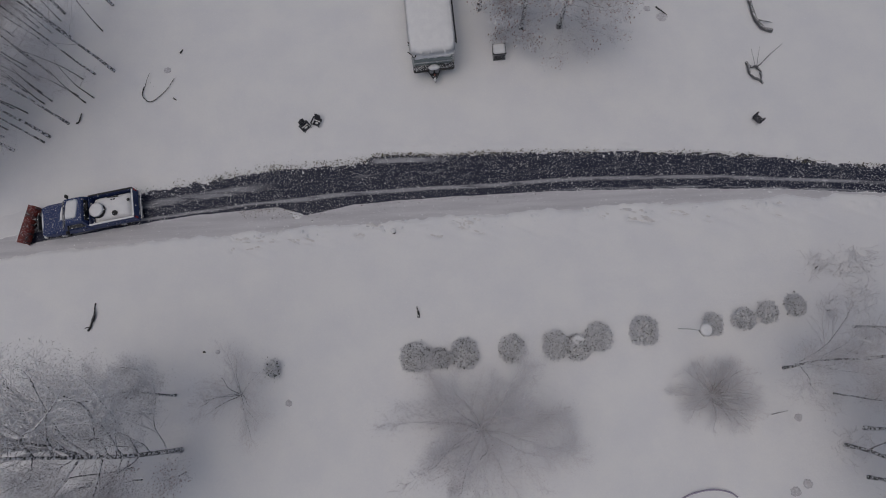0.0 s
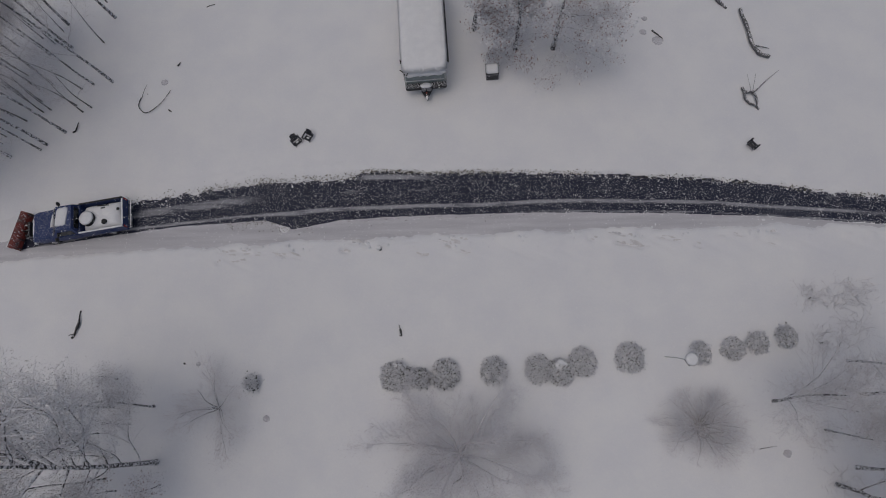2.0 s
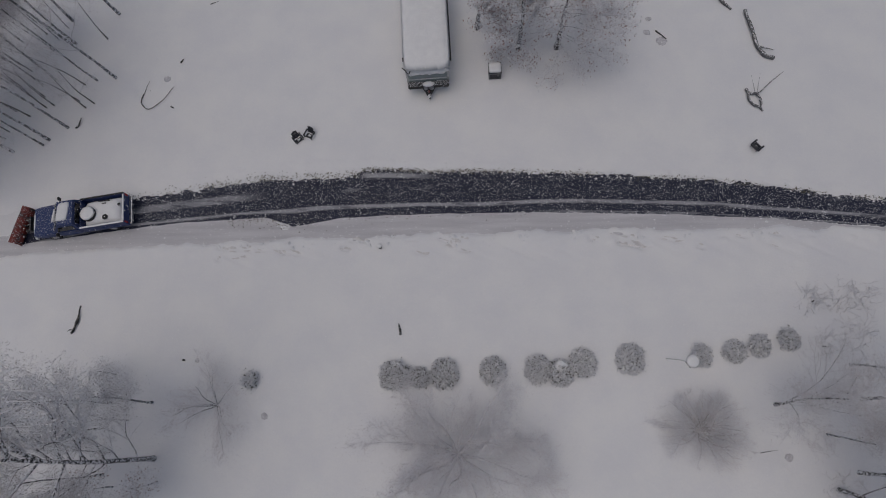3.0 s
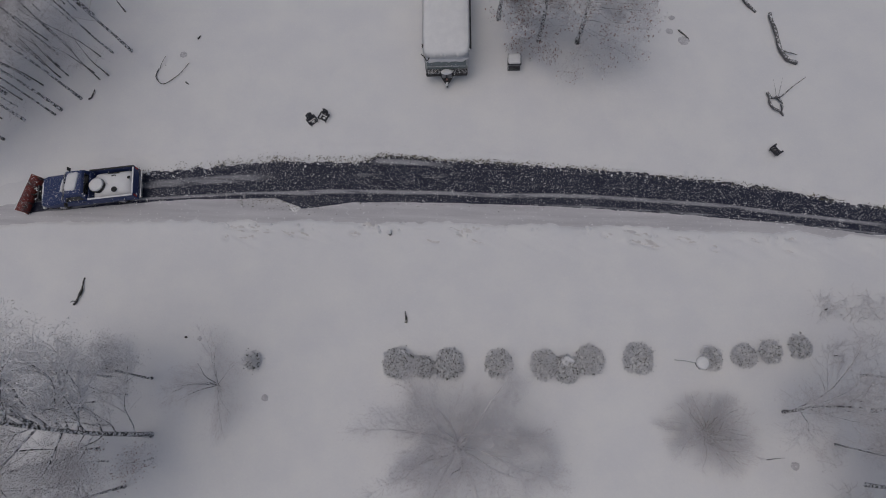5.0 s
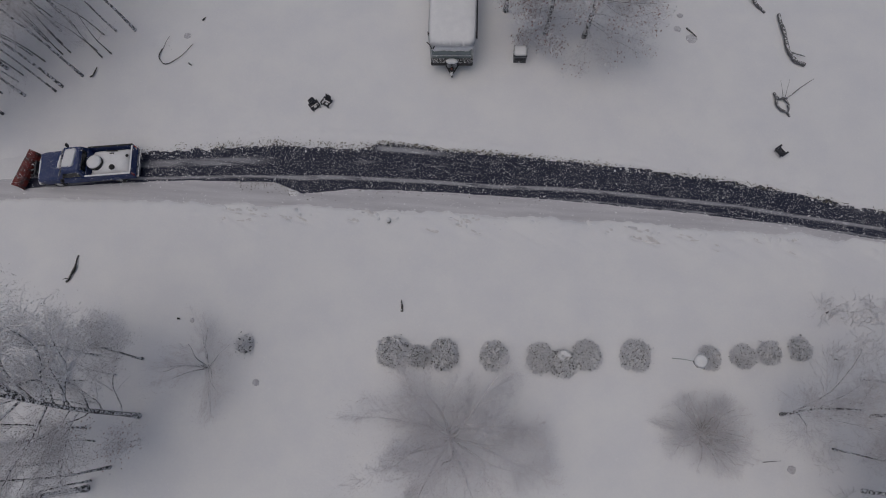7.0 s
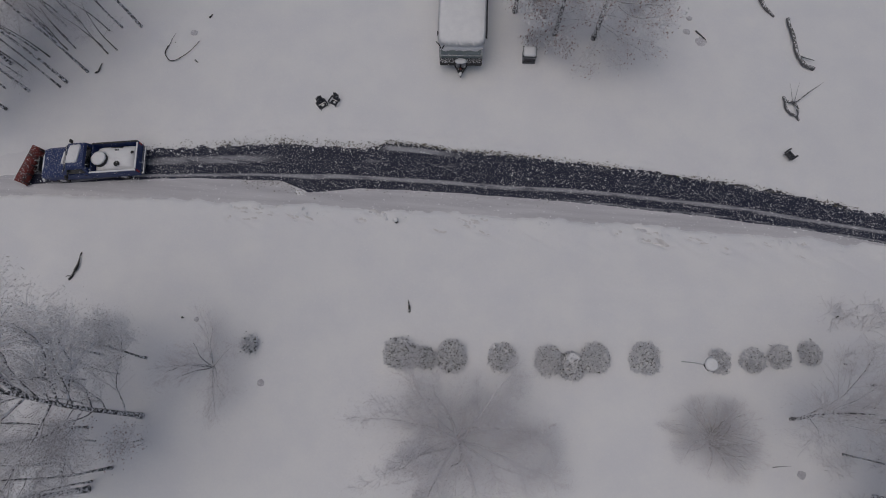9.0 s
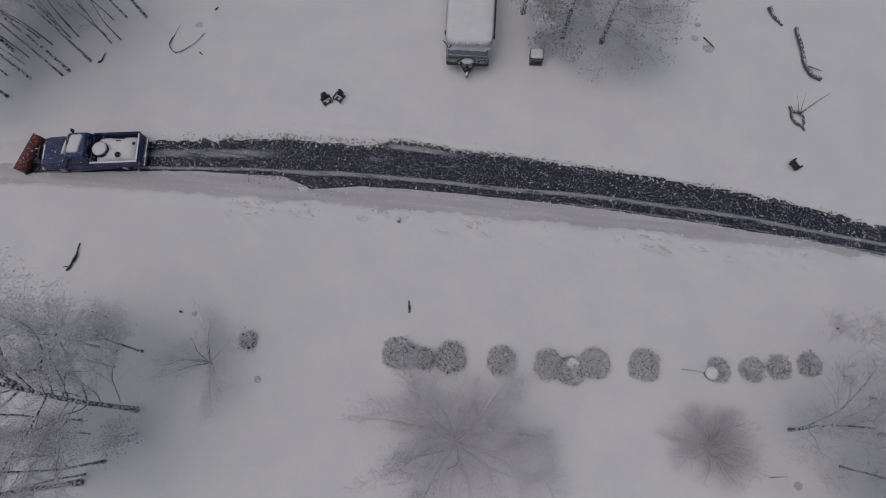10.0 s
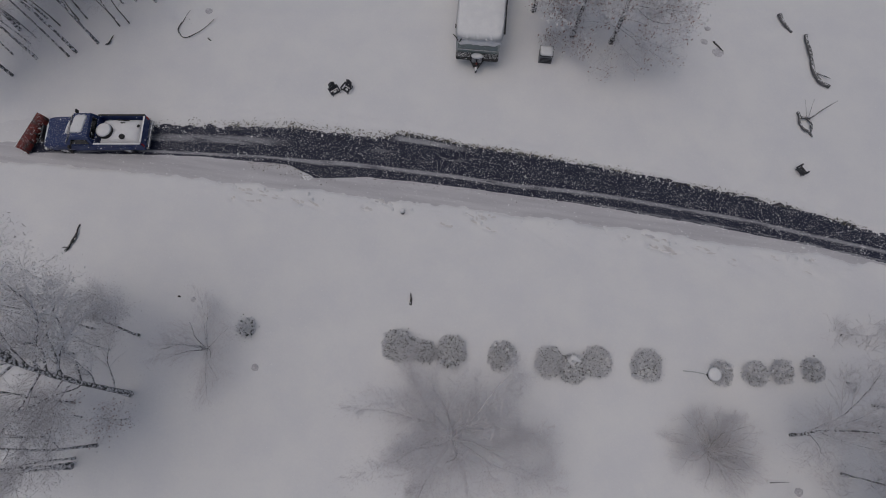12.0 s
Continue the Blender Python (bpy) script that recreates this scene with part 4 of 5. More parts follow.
    # chassis and wheels
    part("chassis", box_bm((4.9, 0.9, 0.16), (-0.2, 0, 0.42), 0.03), steel_mat, truck, "dark steel frame under the body")
    for x in (1.95, -1.75):
        for side in (-1, 1):
            wheel = thing_wheel(truck, x, side)
    # plough
    plough = thing_plough(truck)
    return truck


def thing_wheel(truck, x, side):
    tyre = part("wheel", turned_bm([(0.22, -0.12), (0.34, -0.12), (0.385, -0.08), (0.385, 0.08), (0.34, 0.12), (0.22, 0.12)], 26, (x, side * 0.83, 0.385), (90, 0, 0)), tyre_mat, truck, "black tyre packed with snow", smooth=False)
    part("rim", turned_bm([(0.08, -0.13), (0.2, -0.11), (0.225, -0.12), (0.225, 0.12), (0.2, 0.11), (0.08, 0.13)], 20, (x, side * 0.835, 0.385), (90, 0, 0)), chrome_mat, tyre, "steel rim")
    return tyre


def thing_plough(truck):
    """An angled blade, curved in section, on an A-frame before the bumper."""
    yaw = 20.0
    sec = [(0.02, 0.04), (-0.06, 0.14), (-0.1, 0.28), (-0.09, 0.44), (-0.02, 0.6), (0.1, 0.74), (0.26, 0.84)]
    rows = []
    for y in np.linspace(-1.2, 1.2, 15):
        rows.append([(x, y, z) for x, z in sec] + [(x + 0.03, y, z - 0.01) for x, z in sec[::-1]])
    place = pose(3.95, -0.12, 0.02, 0, 0, -yaw)
    blade_bm = loft_bm(rows)
    blade_bm.transform(place)
    plough = part("plough_blade", blade_bm, red_mat, truck, "red curved plough blade set at an angle", smooth=False)
    for name, size, at, mat in (("cutting_edge", (0.03, 2.42, 0.14), (0.04, 0, 0.07), steel_mat), ("top_edge", (0.04, 2.4, 0.03), (0.28, 0, 0.85), cap_mat)):
        bm = box_bm(size, at, 0.01)
        bm.transform(place)
        part(name, bm, mat, plough, "worn steel edge" if name == "cutting_edge" else "snow along the top edge")
    for y in (-1.1, -0.55, 0.0, 0.55, 1.1):
        bm = box_bm((0.12, 0.04, 0.5), (-0.12, y, 0.4), 0.008)
        bm.transform(place)
        part("rib", bm, steel_mat, plough)
    for side in (-1, 1):
        part("push_arm", box_bm((1.0, 0.09, 0.1), (3.38, side * 0.3, 0.38), 0.02, (0, 0, -side * 18)), steel_mat, truck, "dark steel push arm")
        part("shock_spring", turned_bm([(0.04, 0), (0.055, 0.04), (0.04, 0.08), (0.055, 0.12), (0.04, 0.16), (0.055, 0.2), (0.04, 0.24), (0.04, 0.3)], 10, (3.65, side * 0.35, 0.5), (0, -50, 0)), steel_mat, truck)
    part("lift_frame", box_bm((0.1, 0.9, 0.62), (3.12, 0, 0.72), 0.02), steel_mat, truck, "black lift frame")
    part("angle_ram", turned_bm([(0.035, 0), (0.05, 0.02), (0.05, 0.36), (0.028, 0.38), (0.028, 0.6)], 12, (3.1, -0.42, 0.52), (0, 80, 0)), chrome_mat, truck)
    return plough


build_truck()


# ---- snow clods and flake stand-ins on the scraped lane ----
def build_clods():
    rng = np.random.default_rng(77)
    v, f = [], []
    shape = [(1, 0, 0.1), (0.3, 0.95, 0), (-0.8, 0.6, 0.1), (-0.85, -0.55, 0), (0.3, -0.9, 0.1), (0.05, 0.1, 0.9)]
    sides = [(0, 1, 5), (1, 2, 5), (2, 3, 5), (3, 4, 5), (4, 0, 5)]

    def clod(x, y, s, z):
        a = rng.uniform(0, 6.28)
        c, d = math.cos(a), math.sin(a)
        k = len(v)
        for px, py, pz in shape:
            px, py = px * rng.uniform(0.7, 1.2) * s, py * rng.uniform(0.6, 1.1) * s
            v.append((x + c * px - d * py, y + d * px + c * py, z + pz * s * rng.uniform(0.5, 0.9)))
        f.extend(tuple(k + q for q in t) for t in sides)

    # crumbs spread over the lane stand in for flakes in the air above
    for _ in range(11000):
        x = rng.uniform(-19, 28)
        lo, hi = float(scraped_near(x)), float(scraped_far(x))
        y = rng.uniform(lo + 0.1, hi - 0.05)
        clod(x, y, float(np.clip(rng.lognormal(-4.3, 0.5), 0.008, 0.055)), -0.125)
    for _ in range(1500):
        x = rng.uniform(-25, 28)
        y = float(scraped_far(x)) + rng.normal() * 0.16 + 0.05
        clod(x, y, float(np.clip(rng.lognormal(-3.5, 0.5), 0.015, 0.09)), ground_at(x, y) - 0.01 if y > float(scraped_far(x)) + 0.1 or x < SCRAPED_FROM else -0.125)
    for _ in range(420):
        x = rng.uniform(-24, 26)
        y = float(scraped_near(x)) + rng.normal() * 0.06
        clod(x, y, rng.uniform(0.015, 0.05), -0.08 if y < float(scraped_near(x)) else -0.125)
    for _ in range(160):
        x = rng.uniform(-15, 22)
        y = float(near_bank(x)) - 0.35 + rng.normal() * 0.3
        clod(x, y, float(np.clip(rng.lognormal(-2.7, 0.5), 0.02, 0.18)), ground_at(x, y) - 0.01)
    ob = raw("snow_clods", v, f, clod_mat)
    tagged(ob, "loose snow clods at the lane's edges, crumbs on it standing in for falling flakes", "snow clods", kind="stuff")


build_clods()


def build_dirt():
    """Torn turf and grit along the scraped edge."""
    rng = np.random.default_rng(78)
    v, f = [], []
    for _ in range(4200):
        x = rng.uniform(-22, 28)
        dense = value_noise(np.array([x]), np.array([4.0]), 1.7)[0]
        patch = math.exp(-((x + 11.0) / 1.1) ** 2) + 0.8 * math.exp(-((x + 14.6) / 0.5) ** 2) + 0.6 * math.exp(-((x + 7.0) / 0.6) ** 2) + 0.9 * ramp(-5.2, -4.8, x) * ramp(-0.5, -2.5, x)
        if dense + 1.6 * patch < rng.uniform(-0.5, 1.0):
            continue
        y = float(scraped_far(x)) + rng.normal() * (0.07 if x > -5.2 else 0.16) + (0.0 if x > -5.2 else 0.14)
        z = max(ground_at(x, y), -0.125)
        s = float(np.clip(rng.lognormal(-3.9, 0.5), 0.007, 0.05))
        a = rng.uniform(0, 6.28)
        pts = [np.array([x, y, z]), np.array([x + s * math.cos(a) * 1.5, y + s * math.sin(a) * 1.5, z + s * 0.8]), np.array([x + s * math.cos(a) * 3, y + s * math.sin(a) * 3, z + s * 0.4])]
        tube(pts, [s * 0.35, s * 0.5, s * 0.2], 4, v, f)
    for _ in range(260):
        x = rng.uniform(-13.2, -9.4) if rng.random() < 0.7 else rng.uniform(-9, 6)
        y = float(scraped_near(x)) - abs(rng.normal()) * 0.22
        s, a = float(np.clip(rng.lognormal(-3.9, 0.45), 0.01, 0.05)), rng.uniform(0, 6.28)
        tube([np.array([x, y, -0.07]), np.array([x + s * math.cos(a), y + s * math.sin(a), -0.065 + s * 0.6]), np.array([x + 2 * s * math.cos(a), y + 2 * s * math.sin(a), -0.06])], [s * 0.5, s * 0.6, s * 0.2], 4, v, f)
    ob = raw("torn_turf", v, f, turf_mat)
    tagged(ob, "torn brown turf and grit along the scraped edge", "turf", kind="stuff")


def build_slush():
    """Dirty crumbs of snow that the blade threw over the far edge and dropped at the near one."""
    rng = np.random.default_rng(79)
    v, f = [], []
    for _ in range(2600):
        x = rng.uniform(-24, 10)
        lift = 0.10 if x > -5.2 else 0.22
        y = float(scraped_far(x)) + abs(rng.normal()) * lift - 0.03
        if rng.random() < 0.12:
            x = rng.uniform(-13.5, -9.2)
            y = float(scraped_near(x)) - abs(rng.normal()) * 0.2
        s = float(np.clip(rng.lognormal(-3.2, 0.5), 0.02, 0.11))
        z = max(ground_at(x, y), -0.125) - 0.01
        k, a0 = len(v), rng.uniform(0, 6.28)
        for q in range(5):
            a, r = a0 + q * 1.257, s * rng.uniform(0.6, 1.2)
            v.append((x + r * math.cos(a), y + 0.7 * r * math.sin(a), z))
        v.append((x, y, z + s * rng.uniform(0.25, 0.6)))
        f.extend((k + q, k + (q + 1) % 5, k + 5) for q in range(5))
    ob = raw("slush", v, f, slush_mat)
    tagged(ob, "dirty grey-brown crumbs of snow along the scraped edge", "slush", kind="stuff")


slush_mat = leaf_material("dirty_snow", (0.20, 0.185, 0.15), (0.46, 0.44, 0.41), 0.45)
build_slush()
def build_smears():
    """Thin tongues of dirty snow that also paint in the near bank scuffs' shade."""
    rng = np.random.default_rng(83)
    v, f = [], []
    for k, (x, off, n, w, _d, slope) in enumerate(SCUFFS):
        for _ in range(2):
            px, py = x + rng.normal() * 0.25 * n, float(near_bank(x)) + off + rng.normal() * 0.08
            bm = heap_bm(n * rng.uniform(0.18, 0.34), w * rng.uniform(0.25, 0.55), 0.02, 900 + k, sides=18, rings=4, rough=0.22, lumps=0.3)
            bm.transform(pose(px, py, 0.0, 0, 0, math.degrees(math.atan(slope)) + rng.normal() * 8))
            start = len(v)
            bm.verts.index_update()
            co = np.array([p.co[:] for p in bm.verts])
            co[:, 2] += ground_height(co[:, 0], co[:, 1]) - 0.004
            v.extend(map(tuple, co.tolist()))
            f.extend(tuple(start + q.index for q in face.verts) for face in bm.faces if len(face.verts) < 5)
            bm.free()
    ob = raw("dirty_snow_and_shade", v, f, smear_mat, smooth=True)
    tagged(ob, "thin brownish tongues of dirty snow and painted shade on the roadside bank", "dirty snow", kind="stuff")


smear_mat = snow_material("dirty_snow_with_shade", (0.60, 0.58, 0.58), (0.76, 0.75, 0.75), 4.0)
build_smears()
turf_mat = leaf_material("torn_turf", (0.035, 0.034, 0.02), (0.12, 0.11, 0.06), 0.15)
build_dirt()


# ---- travel trailer ----
def build_trailer():
    t = thing("travel_trailer", (-0.67, 18.84, 0.0), "parked travel trailer with deep snow on its roof", "trailer", turn=3.0)
    w, n, s = 1.32, 7.4, 0.25
    side = [(s + 0.12, 0.55), (s, 0.8), (s, 1.45), (s + 0.08, 2.0), (s + 0.35, 2.42), (n - 0.5, 2.5), (n, 2.2), (n, 0.55)]
    body = part("body", loft_bm([[(x, y, z) for y, z in side] for x in (-w, -w + 0.05, w - 0.05, w)]), trailer_mat, t, "pale trailer shell")
    part("front_panel", loft_bm([[(-1.2, s - 0.035, 1.3), (1.2, s - 0.035, 1.3), (1.2, s + 0.03, 1.3), (-1.2, s + 0.03, 1.3)], [(-1.2, s + 0.05, 1.98), (1.2, s + 0.05, 1.98), (1.2, s + 0.12, 1.98), (-1.2, s + 0.12, 1.98)], [(-1.15, s + 0.27, 2.34), (1.15, s + 0.27, 2.34), (1.15, s + 0.34, 2.34), (-1.15, s + 0.34, 2.34)]]), green_mat, t, "grey-green front panel dusted with snow")
    part("rock_guard", box_bm((2.36, 0.07, 0.62), (0, s - 0.05, 0.95), 0.02), green_mat, t, "grey-green lower front panel flecked with snow")
    for x in (-0.80, 0.80):
        part("front_box", box_bm((1.0, 0.36, 0.42), (x, s - 0.22, 0.86), 0.14, segments=3), snowy_black_mat, t, "rounded black front moulding")
    roof = heap_bm(1.45, 3.90, 0.24, 31, sides=120, rings=9, square=11.0, rough=0.003, lumps=0.03)
    roof.transform(Matrix.Translation((0.04, 3.95, 2.42)))
    part("roof_snow", roof, cap_mat, t, "thick smooth snow on the roof", smooth=True)
    brow = heap_bm(1.34, 0.44, 0.2, 32, sides=60, square=6.0, rough=0.045)
    brow.transform(Matrix.Translation((0.02, s + 0.20, 2.14)) @ pose(0, 0, 0, 40, 0, 0))
    part("brow_snow", brow, cap_mat, t, "snow hanging over the front edge", smooth=True)
    part("awning_rail", box_bm((0.24, 6.6, 0.09), (w + 0.105, 3.9, 2.40), 0.02), black_mat, t, "dark awning rail")
    part("gutter", box_bm((0.04, 6.0, 0.06), (-w - 0.03, 4.0, 2.36), 0.015), grey_mat, t)
    for a, b in (((-1.5, s + 0.2, 2.25), (-1.18, s - 0.1, 2.0)), ((-0.92, s + 0.12, 2.2), (-1.12, s - 0.16, 2.05)), ((-1.42, s + 0.75, 2.45), (-1.40, s + 0.5, 2.4))):
        mid = tuple((p + q) / 2 + d for p, q, d in zip(a, b, (0.02, 0.02, 0.05)))
        tube_part("marker_bracket", [a, mid, b], [0.03, 0.035, 0.03], 6, black_mat, t, "short dark bracket at the front corner")
    part("side_window", box_bm((0.04, 1.2, 0.6), (w + 0.01, 2.6, 1.6), 0.015), glass_mat, t)
    part("side_window", box_bm((0.04, 1.2, 0.6), (-w - 0.01, 2.6, 1.6), 0.015), glass_mat, t)
    part("door", box_bm((0.04, 0.75, 1.7), (w + 0.012, 4.6, 1.5), 0.015), trailer_mat, t)
    for y in (4.2, 5.1):
        for sd in (-1, 1):
            wheel = part("wheel", turned_bm([(0.18, -0.1), (0.3, -0.1), (0.33, -0.06), (0.33, 0.06), (0.3, 0.1), (0.18, 0.1)], 22, (sd * 1.12, y, 0.33), (0, 90, 0)), tyre_mat, t)
            part("rim", turned_bm([(0.05, -0.11), (0.17, -0.1), (0.185, 0.1), (0.05, 0.11)], 16, (sd * 1.12, y, 0.33), (0, 90, 0)), chrome_mat, wheel)
    # drawbar
    for sd in (-1, 1):
        tube_part("drawbar", [(sd * 0.62, s + 0.3, 0.48), (sd * 0.05, -0.52, 0.48)], [0.075, 0.07], 8, black_mat, t, "black steel drawbar")
        tube_part("stabilizer", [(sd * 1.0, s + 0.4, 0.6), (sd * 1.0, s + 0.4, 0.0)], [0.04, 0.05], 8, steel_mat, t)
    part("coupler", box_bm((0.14, 0.3, 0.12), (0, -0.58, 0.5), 0.03), steel_mat, t, "hitch coupler")
    # dark sheet added so the drawbar reads as a solid triangle
    part("drawbar_infill", loft_bm([[(-0.42, 0.1, 0.5), (0.42, 0.1, 0.5), (0.42, 0.1, 0.53), (-0.42, 0.1, 0.53)], [(-0.1, -0.5, 0.5), (0.1, -0.5, 0.5), (0.1, -0.5, 0.53), (-0.1, -0.5, 0.53)]]), black_mat, t, "dark triangle filling the space between the drawbars")
    tube_part("jack", [(0, -0.48, 0.0), (0, -0.48, 0.85)], [0.05, 0.035], 10, steel_mat, t, "tongue jack")
    part("jack_head", box_bm((0.09, 0.09, 0.14), (0, -0.48, 0.9), 0.03), red_mat, t, "small reddish jack head")
    for x in (-0.17, 0.17):
        bottle = part("gas_bottle", turned_bm([(0.12, 0.0), (0.15, 0.04), (0.15, 0.36), (0.1, 0.46), (0.04, 0.5)], 16, (x, -0.06, 0.54)), grey_mat, t)
        part("valve", turned_bm([(0.03, 0), (0.04, 0.05), (0.02, 0.08)], 8, (x, -0.06, 1.03)), chrome_mat, bottle)
    cap = heap_bm(0.37, 0.20, 0.12, 33, sides=26, rough=0.03)
    cap.transform(Matrix.Translation((0, -0.06, 1.06)))
    part("bottle_snow", cap, cap_mat, t, "oval snow cap over the gas bottles", smooth=True)
    tip = heap_bm(0.09, 0.16, 0.06, 34, sides=16, rough=0.2)
    tip.transform(Matrix.Translation((0, -0.62, 0.56)))
    part("drawbar_snow", tip, cap_mat, t, "snow on the drawbar", smooth=True)
    return t


build_trailer()


# ---- box beside the trailer ----
def build_utility_box():
    x, y = 3.52, 19.96
    t = thing("utility_box", (x, y, ground_at(x, y) - 0.02), "square dark grey utility box with a slab of snow on top", "utility box", turn=2)
    part("body", box_bm((0.80, 0.74, 0.70), (0, 0, 0.35), 0.025), grey_mat, t)
    part("rim", box_bm((0.83, 0.77, 0.04), (0, 0, 0.72), 0.012), black_mat, t)
    for k in range(4):
        part("slat", box_bm((0.7, 0.02, 0.05), (0, -0.4, 0.16 + 0.13 * k), 0.008), black_mat, t)
    top = heap_bm(0.40, 0.37, 0.1, 41, sides=28, square=9, rough=0.02)
    top.transform(Matrix.Translation((0, 0.02, 0.74)))
    part("snow_slab", top, cap_mat, t, "flat snow", smooth=True)


build_utility_box()


# ---- garden chairs ----
def build_chair(x, y, turn, snow=0.13):
    t = thing("garden_chair", (x, y, ground_at(x, y) - 0.25), "dark plastic garden chair half sunk in snow", "chair", "garden chairs", turn=turn)
    t.scale = (0.8, 0.8, 0.8)
    for k in range(5):
        part("seat_slat", box_bm((0.54, 0.094, 0.025), (0, -0.22 + 0.1 * k, 0.37 - 0.02 * k), 0.006), chair_mat, t)
    for k in range(5):
        h = 0.66 + 0.05 * (2 - abs(k - 2))
        part("back_slat", box_bm((0.096, 0.025, h), (-0.2 + 0.1 * k, 0.33, 0.30 + h / 2), 0.006, (-18, 0, 0)), chair_mat, t)
    for sd in (-1, 1):
        part("armrest", box_bm((0.12, 0.66, 0.03), (sd * 0.34, 0.02, 0.58), 0.01), chair_mat, t)
        part("front_leg", box_bm((0.05, 0.1, 0.58), (sd * 0.3, -0.27, 0.28), 0.008), chair_mat, t)
        part("back_leg", box_bm((0.05, 0.12, 0.62), (sd * 0.28, 0.25, 0.28), 0.008, (-14, 0, 0)), chair_mat, t)
    h = heap_bm(snow, snow * 0.66, 0.06, int(abs(x) * 10), sides=18, rough=0.2)
    h.transform(Matrix.Translation((0.02, -0.03, 0.36)))
    part("seat_snow", h, cap_mat, t, "snow on the seat", smooth=True)


build_chair(-9.02, 15.72, 40)
build_chair(-8.32, 16.0, -25)
build_chair(19.13, 14.5, 128, 0.07)


# ---- low grey mounds ----
# most of these add a grey tone to hollows that stay pale by themselves
for k, (x, y, r) in enumerate(((-9.95, -1.2, 0.24), (-18.3, 20.4, 0.28), (14.3, 22.0, 0.42), (13.4, 22.7, 0.26), (18.5, -3.2, 0.26), (-14.2, 1.9, 0.16), (13.55, 23.6, 0.2), (17.6, -6.95, 0.3), (18.3, -6.6, 0.28))):
    stone = part("stone", heap_bm(r, r * 0.9, 0.1, 600 + k, sides=28, rough=0.09), grey_mound_mat, None, smooth=True)
    stone.location = (x, y, ground_at(x, y) - 0.03)
    tagged(stone, "low round grey mound under a thin coat of snow", "stone", "half-buried stones")


# ---- small things in the snow ----
def build_stick(name, points, radius, label, category, twigs=(), thick_end=1.0, wood=None, end=0.45):
    x, y = points[0][0], points[0][1]
    g = ground_at(x, y)
    t = thing(name, (x, y, g), label, category)
    pts = [(p[0] - x, p[1] - y, ground_at(p[0], p[1]) - g + p[2]) for p in points]
    n = len(pts)
    rng = np.random.default_rng(int(abs(x * 13 + y * 7)))
    fine, rad = [], []
    for a, b in zip(range(n - 1), range(1, n)):
        for k in range(4):
            fr = k / 4
            fine.append(np.array(pts[a]) * (1 - fr) + np.array(pts[b]) * fr + rng.normal(size=3) * radius * 0.25)
    fine.append(np.array(pts[-1]))
    m = len(fine)
    # round off the corners of the polyline
    for _ in range(2):
        fine = [fine[0]] + [(fine[i - 1] + 2 * fine[i] + fine[i + 1]) / 4 for i in range(1, m - 1)] + [fine[-1]]
    rad = [radius * (thick_end + (end - thick_end) * i / (m - 1)) * rng.uniform(0.85, 1.15) for i in range(m)]
    tube_part("stem", fine, rad, 7, wood or wood_mat, t)
    for (px, py, pz), (dx, dy, dz), r in twigs:
        a = np.array([px - x, py - y, pz])
        b = a + np.array([dx, dy, dz])
        tube_part("side_branch", [a, (a + b) / 2 + rng.normal(size=3) * 0.03, b], [r, r * 0.8, r * 0.4], 5, wood or wood_mat, t)
    return t


build_stick("bent_sapling", [(-19.75, 19.3, 0.05), (-19.8, 18.6, 0.12), (-19.35, 18.1, 0.06), (-18.9, 18.2, 0.1), (-18.2, 18.75, 0.14), (-17.7, 19.7, 0.08)], 0.038, "dark sapling bent into an arc by snow", "sapling", twigs=(((-19.7, 19.3, 0.05), (0.3, 0.9, 0.1), 0.02), ((-19.4, 19.6, 0.0), (0.3, -0.35, 0.08), 0.03)))
build_stick("broken_branch", [(-24.05, 16.95, 0.0), (-23.8, 17.0, 0.1), (-23.7, 17.6, 0.12)], 0.06, "short curved dark branch sticking out of snow", "branch")
build_stick("dead_limb", [(-22.05, 3.5, 0.02), (-21.9, 3.66, 0.1), (-21.82, 3.95, 0.1), (-21.68, 4.3, 0.14), (-21.66, 4.65, 0.12), (-21.74, 4.95, 0.05), (-21.7, 5.15, 0.03)], 0.065, "dark crooked limb lying on the snow", "branch", twigs=(((-21.76, 4.05, 0.1), (0.1, 0.6, 0.03), 0.095), ((-21.9, 3.7, 0.1), (-0.28, -0.08, 0.06), 0.035)), end=0.5)
build_stick("marker_stick", [(-2.27, 3.36, 0.0), (-2.3, 3.7, 0.1), (-2.37, 3.98, 0.08)], 0.075, "short dark stick standing out of the snow", "stick")
build_stick("fallen_log", [(19.62, 23.95, 0.12), (19.8, 23.0, 0.15), (19.98, 21.95, 0.14), (20.02, 21.5, 0.12), (20.2, 20.95, 0.14), (20.5, 20.6, 0.14), (21.0, 20.45, 0.08)], 0.105, "bent fallen log with patches of snow", "log", twigs=(((20.2, 21.25, 0.15), (0.8, -0.3, 0.05), 0.05),), wood=log_mat, end=1.2)
build_stick("fallen_log", [(18.05, 25.3, 0.1), (18.35, 24.6, 0.12), (18.85, 24.1, 0.05)], 0.15, "short rotten log with patches of snow", "log", wood=log_mat)
